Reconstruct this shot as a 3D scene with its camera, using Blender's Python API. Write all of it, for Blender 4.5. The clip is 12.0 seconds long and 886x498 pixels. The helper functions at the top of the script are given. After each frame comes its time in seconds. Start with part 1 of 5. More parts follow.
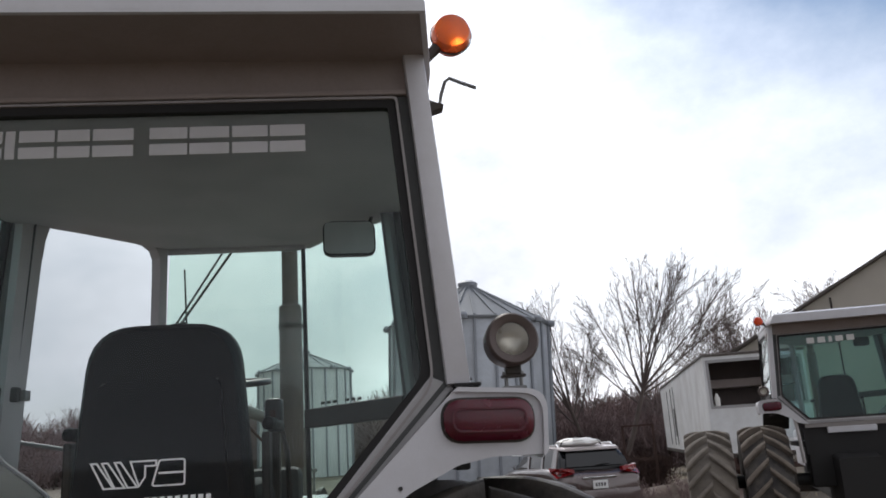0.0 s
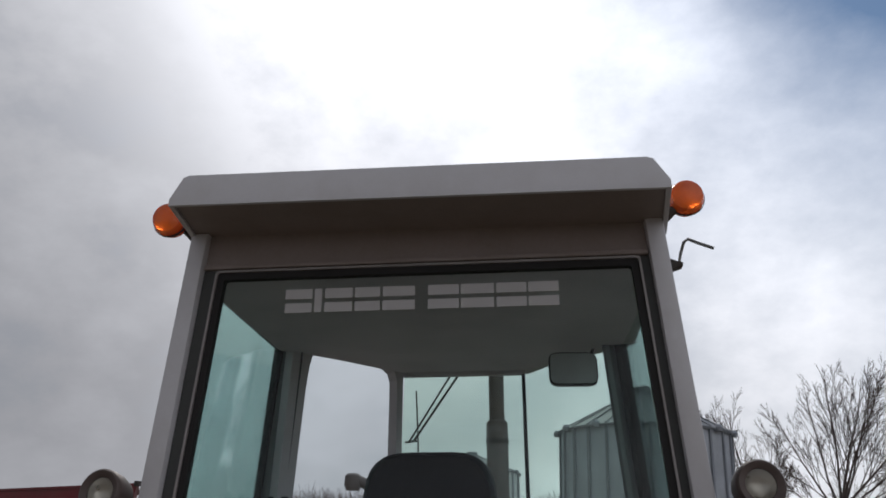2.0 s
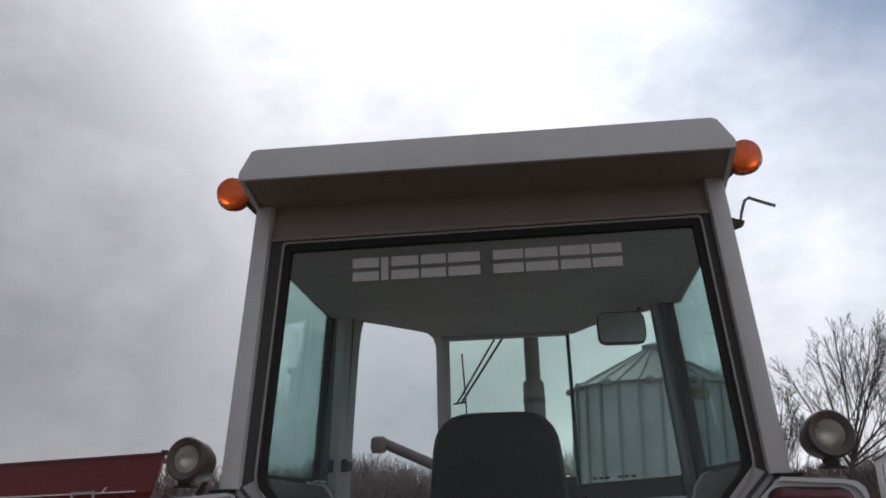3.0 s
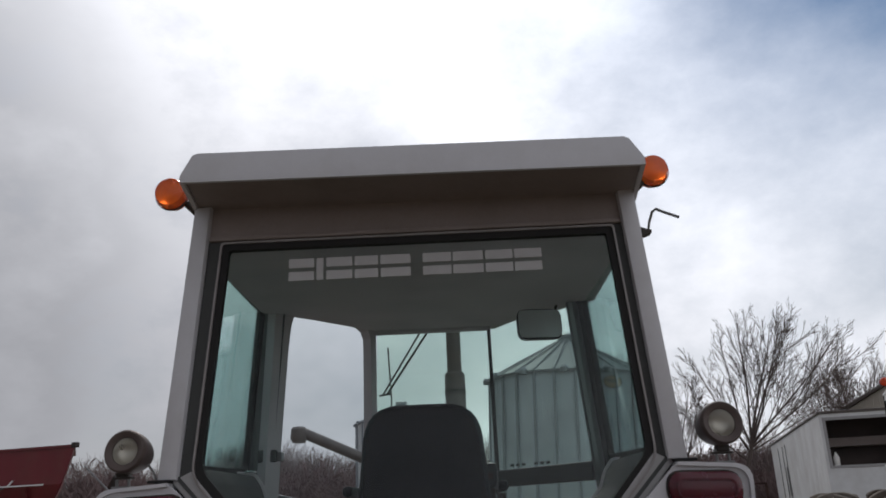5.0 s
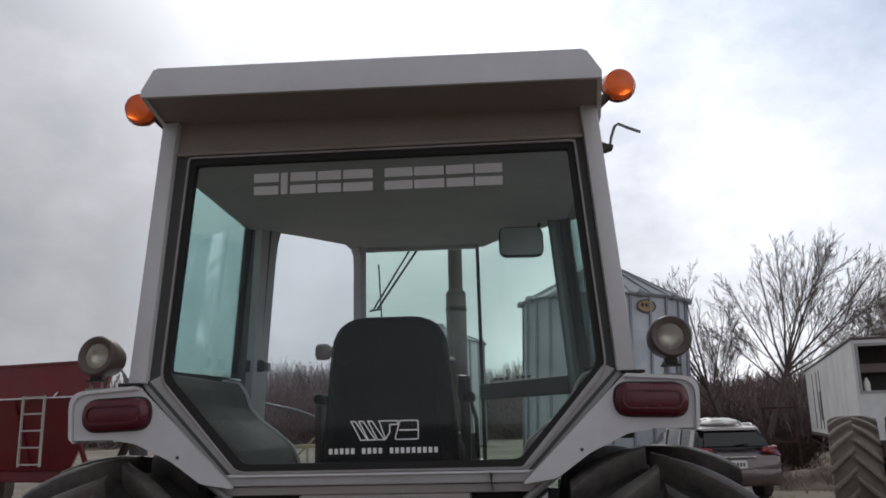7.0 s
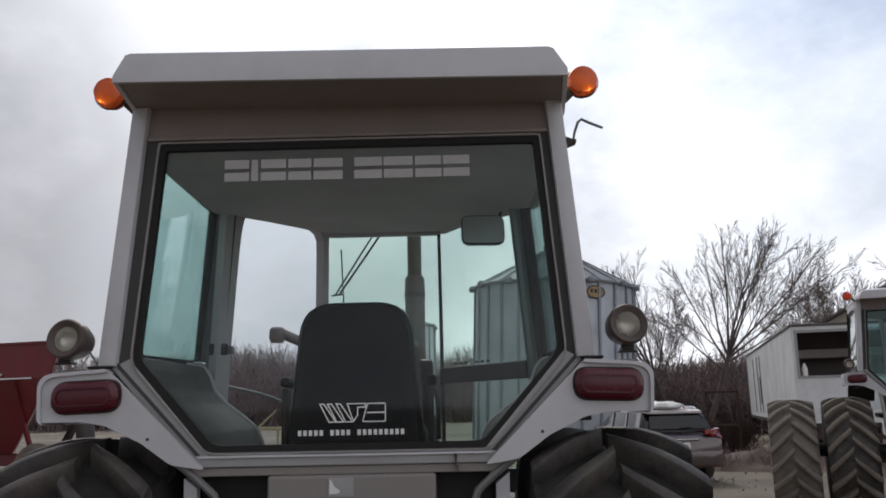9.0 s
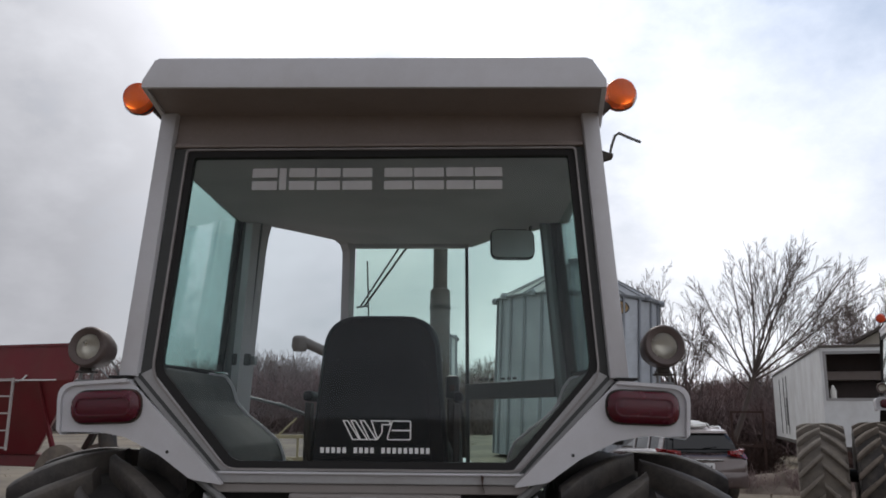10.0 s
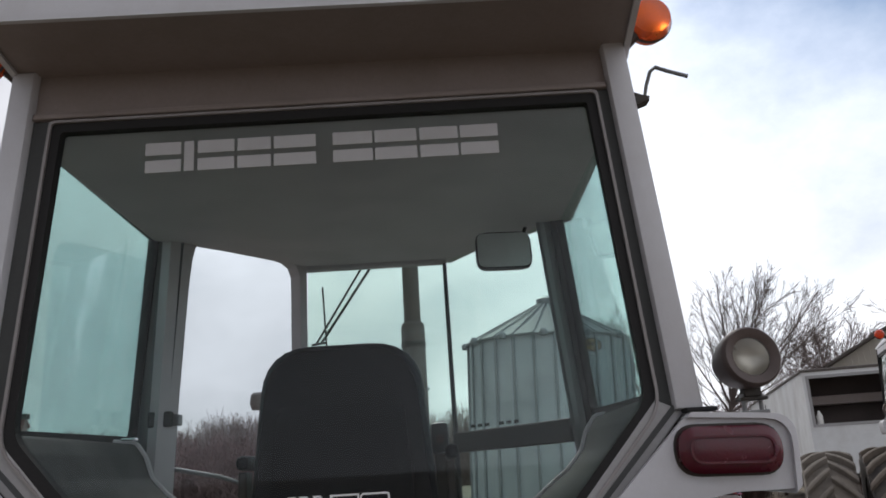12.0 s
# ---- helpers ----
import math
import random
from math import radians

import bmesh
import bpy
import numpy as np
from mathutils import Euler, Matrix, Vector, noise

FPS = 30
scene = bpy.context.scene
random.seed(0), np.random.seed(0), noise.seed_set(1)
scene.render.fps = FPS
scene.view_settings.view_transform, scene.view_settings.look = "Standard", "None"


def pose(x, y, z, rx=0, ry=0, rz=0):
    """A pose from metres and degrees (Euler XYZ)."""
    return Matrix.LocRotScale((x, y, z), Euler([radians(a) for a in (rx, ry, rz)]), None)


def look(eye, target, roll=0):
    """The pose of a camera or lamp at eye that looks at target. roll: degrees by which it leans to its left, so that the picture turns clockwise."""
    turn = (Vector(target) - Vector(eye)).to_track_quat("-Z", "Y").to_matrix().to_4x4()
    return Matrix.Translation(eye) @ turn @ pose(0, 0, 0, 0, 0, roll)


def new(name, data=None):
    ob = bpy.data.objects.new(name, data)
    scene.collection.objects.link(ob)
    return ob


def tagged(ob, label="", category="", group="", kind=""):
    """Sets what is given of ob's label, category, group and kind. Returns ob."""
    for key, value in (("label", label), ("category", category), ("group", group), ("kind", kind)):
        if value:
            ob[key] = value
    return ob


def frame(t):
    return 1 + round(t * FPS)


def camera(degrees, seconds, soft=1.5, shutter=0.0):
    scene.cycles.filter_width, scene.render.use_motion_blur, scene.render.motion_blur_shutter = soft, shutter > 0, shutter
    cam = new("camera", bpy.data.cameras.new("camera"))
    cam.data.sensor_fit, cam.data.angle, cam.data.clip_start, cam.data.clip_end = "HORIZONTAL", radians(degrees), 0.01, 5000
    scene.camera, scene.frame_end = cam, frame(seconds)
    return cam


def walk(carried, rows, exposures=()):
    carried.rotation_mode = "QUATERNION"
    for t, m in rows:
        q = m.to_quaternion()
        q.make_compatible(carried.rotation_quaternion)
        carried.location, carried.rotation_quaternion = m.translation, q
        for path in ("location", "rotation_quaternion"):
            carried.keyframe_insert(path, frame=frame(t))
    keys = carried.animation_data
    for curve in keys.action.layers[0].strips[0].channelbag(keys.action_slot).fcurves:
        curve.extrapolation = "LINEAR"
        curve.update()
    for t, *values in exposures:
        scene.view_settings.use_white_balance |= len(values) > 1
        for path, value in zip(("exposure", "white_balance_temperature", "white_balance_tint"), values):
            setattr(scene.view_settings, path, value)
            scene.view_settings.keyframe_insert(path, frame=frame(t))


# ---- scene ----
cam = camera(57.9, 12.0, soft=1.75)
PATH = [
    (0, (0.618, -2.072, 1.664), (0.801, -0.139, 2.142), -3.6),
    (0.5, (0.532, -2.113, 1.721), (0.656, -0.213, 2.335), -4.9),
    (1, (0.454, -2.179, 1.741), (0.531, -0.309, 2.447), -4.1),
    (1.5, (0.459, -2.262, 1.731), (0.353, -0.409, 2.476), -1.9),
    (2, (0.372, -2.414, 1.724), (0.155, -0.562, 2.448), 0.2),
    (2.5, (0.247, -2.497, 1.719), (0.035, -0.614, 2.359), -0.6),
    (3, (0.185, -2.49, 1.715), (-0.047, -0.609, 2.354), -1.4),
    (3.5, (0.077, -2.549, 1.715), (0.004, -0.638, 2.301), -3.1),
    (3.7, (0.064, -2.551, 1.691), (0.018, -0.636, 2.268), -2.7),
    (5.3, (0.227, -2.681, 1.708), (0.193, -0.776, 2.319), -2.4),
    (5.5, (0.278, -2.683, 1.697), (0.209, -0.772, 2.282), -2.8),
    (6, (0.35, -2.735, 1.675), (0.243, -0.811, 2.208), -3.9),
    (6.5, (0.397, -2.772, 1.661), (0.259, -0.83, 2.118), -1.8),
    (7, (0.44, -2.675, 1.658), (0.296, -0.727, 2.086), -1.3),
    (7.2, (0.422, -2.691, 1.661), (0.289, -0.738, 2.074), -1.7),
    (8.8, (0.371, -2.759, 1.664), (0.336, -0.797, 2.052), -1.7),
    (9, (0.389, -2.762, 1.658), (0.364, -0.8, 2.044), -1.2),
    (9.5, (0.389, -2.763, 1.668), (0.401, -0.8, 2.051), -0.6),
    (10, (0.364, -2.69, 1.685), (0.281, -0.734, 2.098), 0.4),
    (10.5, (0.343, -2.569, 1.69), (0.173, -0.627, 2.137), 0.1),
    (11, (0.231, -2.379, 1.705), (0.096, -0.452, 2.224), 0.5),
    (11.5, (0.227, -2.163, 1.726), (0.185, -0.24, 2.275), -3.7),
    (12, (0.289, -1.858, 1.716), (0.301, 0.071, 2.246), -3.5),
]
walk(cam, [(t, look(eye, target, roll)) for t, eye, target, roll in PATH],
     [(0, 0.52), (0.5, 0.38), (1.0, 0.15), (1.5, 0.0), (2.0, -0.06), (3.5, 0.0), (5.5, 0.0), (6.5, 0.06), (7.0, 0.24), (7.2, 0.27), (8.8, 0.34), (10.0, 0.34), (10.5, 0.36), (11.0, 0.43), (12.0, 0.5)])

# ---- light ----
SUN_EL, SUN_AZ = radians(44), radians(-5)  # azimuth from +y towards +x
sun_dir = Vector((math.sin(SUN_AZ) * math.cos(SUN_EL), math.cos(SUN_AZ) * math.cos(SUN_EL), math.sin(SUN_EL)))
sun = new("sun", bpy.data.lights.new("sun", "SUN"))
sun.data.energy, sun.data.angle, sun.data.color = 1.1, radians(14), (1.0, 0.96, 0.9)
sun.matrix_world = look(sun_dir * 100, (0, 0, 0))

world = bpy.data.worlds.new("world")
scene.world = world
world.use_nodes = True
wn, wl = world.node_tree.nodes, world.node_tree.links
wn.clear()


def wnode(kind, **sets):
    n = wn.new(kind)
    for k, v in sets.items():
        n.inputs[k].default_value = v
    return n


def wmath(op, a, b=None, c=None, clamp=False):
    n = wn.new("ShaderNodeMath")
    n.operation, n.use_clamp = op, clamp
    for i, v in enumerate((a, b, c)):
        if v is None:
            continue
        if isinstance(v, (int, float)):
            n.inputs[i].default_value = v
        else:
            wl.new(v, n.inputs[i])
    return n.outputs[0]


def wmix(fac, a, b, mode="MIX"):
    n = wn.new("ShaderNodeMix")
    n.data_type, n.blend_type = "RGBA", mode
    for sock, v in ((n.inputs[0], fac), (n.inputs[6], a), (n.inputs[7], b)):
        if isinstance(v, (int, float)):
            sock.default_value = v
        elif isinstance(v, tuple):
            sock.default_value = (*v, 1)
        else:
            wl.new(v, sock)
    return n.outputs[2]


coord = wn.new("ShaderNodeTexCoord").outputs["Generated"]
sky = wn.new("ShaderNodeTexSky")
sky.sky_type, sky.sun_disc, sky.sun_elevation, sky.sun_rotation = "NISHITA", False, SUN_EL, SUN_AZ
blue = wmix(1.0, sky.outputs[0], (0.05, 0.058, 0.066), "MULTIPLY")
sky.dust_density, sky.air_density = 0.4, 1.3


def toward(az, el):
    n = wn.new("ShaderNodeVectorMath")
    n.operation = "DOT_PRODUCT"
    wl.new(coord, n.inputs[0])
    az, el = radians(az), radians(el)
    n.inputs[1].default_value = (math.sin(az) * math.cos(el), math.cos(az) * math.cos(el), math.sin(el))
    return n.outputs["Value"]


stretch = wn.new("ShaderNodeMapping")
stretch.inputs["Scale"].default_value = (1.0, 1.0, 1.5)
stretch.inputs["Location"].default_value = (0.35, 0.1, 0.2)
wl.new(coord, stretch.inputs[0])
big = wnode("ShaderNodeTexNoise", Scale=2.6, Detail=7.0, Roughness=0.55)
wl.new(stretch.outputs[0], big.inputs["Vector"])
fine = wnode("ShaderNodeTexNoise", Scale=5.5, Detail=7.0, Roughness=0.62)
wl.new(stretch.outputs[0], fine.inputs["Vector"])
near_sun = wmath("MAXIMUM", toward(-8, 46), 0.0)
glow = wmath("POWER", near_sun, 8.0)
core = wmath("POWER", near_sun, 45.0)
lump = wmath("ADD", wmath("MULTIPLY", wmath("SUBTRACT", big.outputs[0], 0.5), 0.95), wmath("MULTIPLY", wmath("SUBTRACT", fine.outputs[0], 0.5), 0.6))
# thin bright cover to the east, a thick grey bank to the west with a ragged edge, a paler strip low down
east = wn.new("ShaderNodeMapRange")
east.interpolation_type = "SMOOTHSTEP"
wl.new(wmath("ADD", toward(90, 0), wmath("MULTIPLY", lump, 0.12)), east.inputs[0])
for i, v in ((1, -0.22), (2, 0.36), (3, 0.33), (4, 0.71)):
    east.inputs[i].default_value = v
bank = wn.new("ShaderNodeMapRange")
bank.interpolation_type = "SMOOTHSTEP"
wl.new(wmath("ADD", toward(-62, 10), wmath("MULTIPLY", lump, 0.36)), bank.inputs[0])
for i, v in ((1, 0.75), (2, 0.84), (3, 1.12), (4, 0.88)):
    bank.inputs[i].default_value = v
low = wmath("POWER", wmath("SUBTRACT", 1.0, wmath("ABSOLUTE", toward(0, 90))), 14.0)
bright = wmath("ADD", wmath("ADD", east.outputs[0], wmath("MULTIPLY", glow, 0.8)), wmath("MULTIPLY", core, 0.5))
bright = wmath("MULTIPLY", wmath("MULTIPLY", bright, bank.outputs[0]), wmath("ADD", 1.0, lump))
bright = wmath("ADD", bright, wmath("MULTIPLY", low, 0.12))
bright = wmath("MULTIPLY", bright, wmath("MULTIPLY_ADD", wmath("MAXIMUM", toward(180, 15), 0.0), -0.22, 1.0))  # dimmer away from the sun
grey = wn.new("ShaderNodeCombineXYZ")
for i, k in enumerate((0.97, 0.985, 1.045)):
    wl.new(wmath("MULTIPLY_ADD", bright, k, (-0.002, -0.002, 0.006)[i]), grey.inputs[i])
clear = wmath("POWER", wmath("MAXIMUM", toward(46, 46), 0.0), 10.0)
cover = wmath("SUBTRACT", wmath("ADD", 1.0, wmath("MULTIPLY", lump, 0.6)), wmath("MULTIPLY", clear, 1.9), clamp=True)
back = wn.new("ShaderNodeBackground")
wl.new(wmix(cover, blue, grey.outputs[0]), back.inputs[0])
back.inputs[1].default_value = 1.0
wout = wn.new("ShaderNodeOutputWorld")
wl.new(back.outputs[0], wout.inputs[0])


# ---- materials ----
def material(name, base, rough=0.5, metal=0.0, var=0.12, scale=3.0, grain=60.0, bump=0.15, spec=0.5, dirt=None, dirt_amount=0.0, dirt_scale=1.5, trans=0.0, per_piece=0.0):
    m = bpy.data.materials.new(name)
    m.use_nodes = True
    nt = m.node_tree
    n, l = nt.nodes, nt.links
    bsdf = n["Principled BSDF"]
    bsdf.inputs["Roughness"].default_value, bsdf.inputs["Metallic"].default_value = rough, metal
    bsdf.inputs["Specular IOR Level"].default_value = spec
    tc = n.new("ShaderNodeTexCoord")
    a, b = n.new("ShaderNodeTexNoise"), n.new("ShaderNodeTexNoise")
    for t, s, d in ((a, scale, 5), (b, grain, 3)):
        t.inputs["Scale"].default_value, t.inputs["Detail"].default_value = s, d
        l.new(tc.outputs["Object"], t.inputs["Vector"])
    add = n.new("ShaderNodeMath")
    add.operation = "MULTIPLY_ADD"
    l.new(a.outputs[0], add.inputs[0])
    add.inputs[1].default_value = 0.7
    mul = n.new("ShaderNodeMath")
    mul.operation = "MULTIPLY"
    l.new(b.outputs[0], mul.inputs[0])
    mul.inputs[1].default_value = 0.3
    l.new(mul.outputs[0], add.inputs[2])
    val = add.outputs[0]
    if per_piece:
        info = n.new("ShaderNodeObjectInfo")
        pp = n.new("ShaderNodeMath")
        pp.operation = "MULTIPLY_ADD"
        l.new(info.outputs["Random"], pp.inputs[0])
        pp.inputs[1].default_value = per_piece
        l.new(val, pp.inputs[2])
        val = pp.outputs[0]
    ramp = n.new("ShaderNodeValToRGB")
    l.new(val, ramp.inputs[0])
    ramp.color_ramp.elements[0].position, ramp.color_ramp.elements[1].position = 0.3, 0.7
    ramp.color_ramp.elements[0].color = (*[c * (1 - var) for c in base], 1)
    ramp.color_ramp.elements[1].color = (*[min(1, c * (1 + var)) for c in base], 1)
    colour = ramp.outputs[0]
    if dirt:
        dn = n.new("ShaderNodeTexNoise")
        dn.inputs["Scale"].default_value, dn.inputs["Detail"].default_value, dn.inputs["Roughness"].default_value = dirt_scale, 8, 0.65
        l.new(tc.outputs["Object"], dn.inputs["Vector"])
        dr = n.new("ShaderNodeMapRange")
        dr.inputs[1].default_value, dr.inputs[2].default_value, dr.inputs[4].default_value = 0.42, 0.75, dirt_amount
        l.new(dn.outputs[0], dr.inputs[0])
        mx = n.new("ShaderNodeMix")
        mx.data_type = "RGBA"
        l.new(dr.outputs[0], mx.inputs[0])
        l.new(colour, mx.inputs[6])
        mx.inputs[7].default_value = (*dirt, 1)
        colour = mx.outputs[2]
    l.new(colour, bsdf.inputs["Base Color"])
    rr = n.new("ShaderNodeMapRange")
    rr.inputs[3].default_value, rr.inputs[4].default_value = max(0.02, rough - 0.12), min(1, rough + 0.12)
    l.new(a.outputs[0], rr.inputs[0])
    l.new(rr.outputs[0], bsdf.inputs["Roughness"])
    if bump:
        bp = n.new("ShaderNodeBump")
        bp.inputs["Strength"].default_value, bp.inputs["Distance"].default_value = bump, 0.004
        l.new(b.outputs[0], bp.inputs["Height"])
        l.new(bp.outputs[0], bsdf.inputs["Normal"])
    bsdf.inputs["Transmission Weight"].default_value = trans
    return m


def glass_material(name, tint, gloss=1.0, haze=0.0):
    m = bpy.data.materials.new(name)
    m.use_nodes = True
    n, l = m.node_tree.nodes, m.node_tree.links
    n.clear()
    out, mix = n.new("ShaderNodeOutputMaterial"), n.new("ShaderNodeMixShader")
    clear_, shine, fr = n.new("ShaderNodeBsdfTransparent"), n.new("ShaderNodeBsdfGlossy"), n.new("ShaderNodeLayerWeight")
    clear_.inputs[0].default_value = (*tint, 1)
    shine.inputs["Roughness"].default_value = 0.02
    fr.inputs[0].default_value = 0.5
    p5, k = n.new("ShaderNodeMath"), n.new("ShaderNodeMath")
    p5.operation, k.operation = "POWER", "MULTIPLY_ADD"
    p5.inputs[1].default_value = 5.0
    l.new(fr.outputs["Facing"], p5.inputs[0])
    k.inputs[1].default_value, k.inputs[2].default_value = 0.9 * gloss, 0.03 * gloss
    l.new(p5.outputs[0], k.inputs[0])
    l.new(k.outputs[0], mix.inputs[0])
    l.new(clear_.outputs[0], mix.inputs[1])
    l.new(shine.outputs[0], mix.inputs[2])
    last = mix
    if haze:  # a thin film of dust
        film, m2, dn, mr = n.new("ShaderNodeBsdfDiffuse"), n.new("ShaderNodeMixShader"), n.new("ShaderNodeTexNoise"), n.new("ShaderNodeMapRange")
        tc = n.new("ShaderNodeTexCoord")
        film.inputs[0].default_value = (0.45, 0.44, 0.42, 1)
        dn.inputs["Scale"].default_value, dn.inputs["Detail"].default_value = 3.5, 8
        l.new(tc.outputs["Object"], dn.inputs["Vector"])
        mr.inputs[1].default_value, mr.inputs[2].default_value, mr.inputs[3].default_value, mr.inputs[4].default_value = 0.35, 0.75, haze * 0.4, haze * 1.6
        l.new(dn.outputs[0], mr.inputs[0])
        l.new(mr.outputs[0], m2.inputs[0])
        l.new(mix.outputs[0], m2.inputs[1])
        l.new(film.outputs[0], m2.inputs[2])
        last = m2
    l.new(last.outputs[0], out.inputs[0])
    return m


WHITE = material("white_paint", (0.58, 0.575, 0.605), 0.38, var=0.05, scale=2.0, grain=180, bump=0.03, dirt=(0.34, 0.31, 0.28), dirt_amount=0.35, dirt_scale=2.6)
RIM_WHITE = material("worn_grey_moulding", (0.29, 0.27, 0.268), 0.45, var=0.12, scale=8, grain=120, bump=0.06, dirt=(0.2, 0.18, 0.17), dirt_amount=0.6, dirt_scale=6)
# White paint browned and darkened to carry the overhang's shade, plus dust.
UNDER = material("shaded_dusty_paint", (0.29, 0.24, 0.225), 0.6, var=0.12, scale=3, grain=90, bump=0.1, dirt=(0.17, 0.14, 0.12), dirt_amount=0.6, dirt_scale=3)
RUBBER = material("black_window_rubber", (0.021, 0.02, 0.0205), 0.7, spec=0.3, var=0.2, scale=6, grain=150, bump=0.1)
LINER = material("grey_headliner", (0.51, 0.465, 0.475), 0.8, var=0.15, scale=4, grain=220, bump=0.25, dirt=(0.62, 0.58, 0.575), dirt_amount=0.7, dirt_scale=1.7)
TRIM = material("dark_cab_trim", (0.06, 0.062, 0.062), 0.7, var=0.15, scale=5, grain=140, bump=0.15)
# Greyer and darker than the white body paint.
LOWER = material("grey_beige_paint", (0.26, 0.238, 0.23), 0.5, var=0.1, scale=4, grain=90, bump=0.06, dirt=(0.2, 0.17, 0.15), dirt_amount=0.5, dirt_scale=4)
FRAME = material("scuffed_light_paint", (0.37, 0.365, 0.37), 0.45, var=0.1, scale=6, grain=120, bump=0.05, dirt=(0.2, 0.18, 0.17), dirt_amount=0.5, dirt_scale=6)
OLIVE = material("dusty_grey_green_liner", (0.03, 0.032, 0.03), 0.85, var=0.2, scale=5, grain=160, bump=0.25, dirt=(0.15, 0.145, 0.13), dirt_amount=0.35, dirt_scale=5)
POST = material("grey_cab_post_paint", (0.16, 0.172, 0.17), 0.6, var=0.12, scale=5, grain=90, bump=0.05)
SEAT = material("black_seat_vinyl", (0.010, 0.010, 0.012), 0.6, var=0.1, scale=4, grain=18, bump=0.0, spec=0.25)
SHELL = material("satin_black_shell", (0.009, 0.009, 0.011), 0.65, var=0.12, scale=4, grain=18, bump=0.0, spec=0.2)
PLASTIC = material("black_plastic", (0.022, 0.022, 0.023), 0.45, var=0.15, scale=8, grain=150, bump=0.08)
TYRE = material("weathered_tyre_rubber", (0.032, 0.028, 0.027), 0.6, var=0.4, scale=9, grain=70, bump=0.5, dirt=(0.175, 0.148, 0.118), dirt_amount=0.55, dirt_scale=7, per_piece=0.12)
# Darker copy of the tyre rubber: shade between the lugs as colour.
CARCASS = material("shaded_tyre_carcass", (0.02, 0.018, 0.017), 0.9, var=0.3, scale=6, grain=60, bump=0.4, dirt=(0.07, 0.058, 0.048), dirt_amount=0.5, dirt_scale=6)
TYRE_DUSTY = material("dusty_tyre_rubber", (0.115, 0.095, 0.08), 0.9, var=0.3, scale=5, grain=60, bump=0.35, dirt=(0.25, 0.21, 0.165), dirt_amount=0.7, dirt_scale=4, per_piece=0.12)
TYRE_TAN = material("mud_caked_tyre_rubber", (0.15, 0.132, 0.115), 0.95, var=0.3, scale=5, grain=60, bump=0.35, dirt=(0.25, 0.215, 0.175), dirt_amount=0.7, dirt_scale=4, per_piece=0.12)
RIM = material("rusty_silver_rim", (0.4, 0.39, 0.37), 0.5, 0.5, var=0.2, scale=5, grain=80, dirt=(0.2, 0.1, 0.06), dirt_amount=0.5)
IRON = material("dark_greasy_iron", (0.035, 0.032, 0.03), 0.6, 0.2, var=0.3, scale=6, grain=90, bump=0.3, dirt=(0.12, 0.08, 0.055), dirt_amount=0.5, dirt_scale=5)
STEEL_TUBE = material("dull_grey_tube", (0.2, 0.2, 0.2), 0.5, 0.3, var=0.2, scale=10, grain=120)
LAMP_BODY = material("brown_grey_lamp_shell", (0.09, 0.066, 0.06), 0.5, 0.2, var=0.25, scale=14, grain=180, bump=0.1)
EXHAUST = material("grey_exhaust_metal", (0.07, 0.067, 0.065), 0.6, 0.4, var=0.3, scale=6, grain=90, dirt=(0.2, 0.1, 0.06), dirt_amount=0.35)
DECAL = material("pale_grey_decal", (0.47, 0.46, 0.46), 0.5, var=0.06, scale=9, grain=160, bump=0.02)
DECAL_WHITE = material("white_decal", (0.78, 0.78, 0.78), 0.5, var=0.04, scale=9, grain=160, bump=0.0)
GALV = material("galvanised_steel", (0.47, 0.505, 0.55), 0.58, 0.25, var=0.16, scale=0.7, grain=14, bump=0.1, dirt=(0.25, 0.25, 0.26), dirt_amount=0.5, dirt_scale=0.8)
GALV_PALE = material("pale_galvanised_steel", (0.66, 0.68, 0.69), 0.6, 0.1, var=0.1, scale=0.7, grain=14, bump=0.1)
AUGER = material("weathered_auger_tube", (0.13, 0.12, 0.115), 0.55, 0.3, var=0.25, scale=6, grain=80, bump=0.15, dirt=(0.16, 0.1, 0.07), dirt_amount=0.4)
GALV_DARK = material("dull_galvanised_rib", (0.27, 0.29, 0.32), 0.6, 0.25, var=0.15, scale=1.0, grain=20)
RED = material("faded_red_paint", (0.165, 0.011, 0.02), 0.42, var=0.2, scale=1.5, grain=70, bump=0.08, dirt=(0.14, 0.05, 0.04), dirt_amount=0.5, dirt_scale=1.2)
RED_DARK = material("dull_red_hopper_paint", (0.15, 0.012, 0.02), 0.5, var=0.2, scale=1.5, grain=70, bump=0.1, dirt=(0.12, 0.05, 0.04), dirt_amount=0.5, dirt_scale=1.2)
LADDER = material("pale_ladder_steel", (0.45, 0.42, 0.41), 0.5, 0.2, var=0.12, scale=6, grain=60)
TRAILER = material("chalky_white_sheet", (0.74, 0.755, 0.765), 0.5, 0.0, var=0.08, scale=1.2, grain=40, bump=0.1, dirt=(0.36, 0.33, 0.3), dirt_amount=0.45, dirt_scale=1.0)
# Dark colour that stands for the shade inside the trailer.
TRAILER_IN = material("trailer_inside_shade", (0.09, 0.07, 0.065), 0.8, var=0.25, scale=2, grain=40)
# Galvanised steel darkened to offset the sky's light on the upturned roofs.
GALV_ROOF = material("darkened_galvanised_roof", (0.21, 0.225, 0.245), 0.75, 0.1, var=0.12, scale=0.8, grain=14, bump=0.05)
RUST = material("rusty_iron", (0.06, 0.033, 0.027), 0.85, var=0.4, scale=5, grain=60, bump=0.4)
# Iron coloured near-black to stand for shade under the cabs.
SHADE_IRON = material("shade_black_iron", (0.012, 0.011, 0.011), 0.7, var=0.3, scale=6, grain=90, bump=0.2)
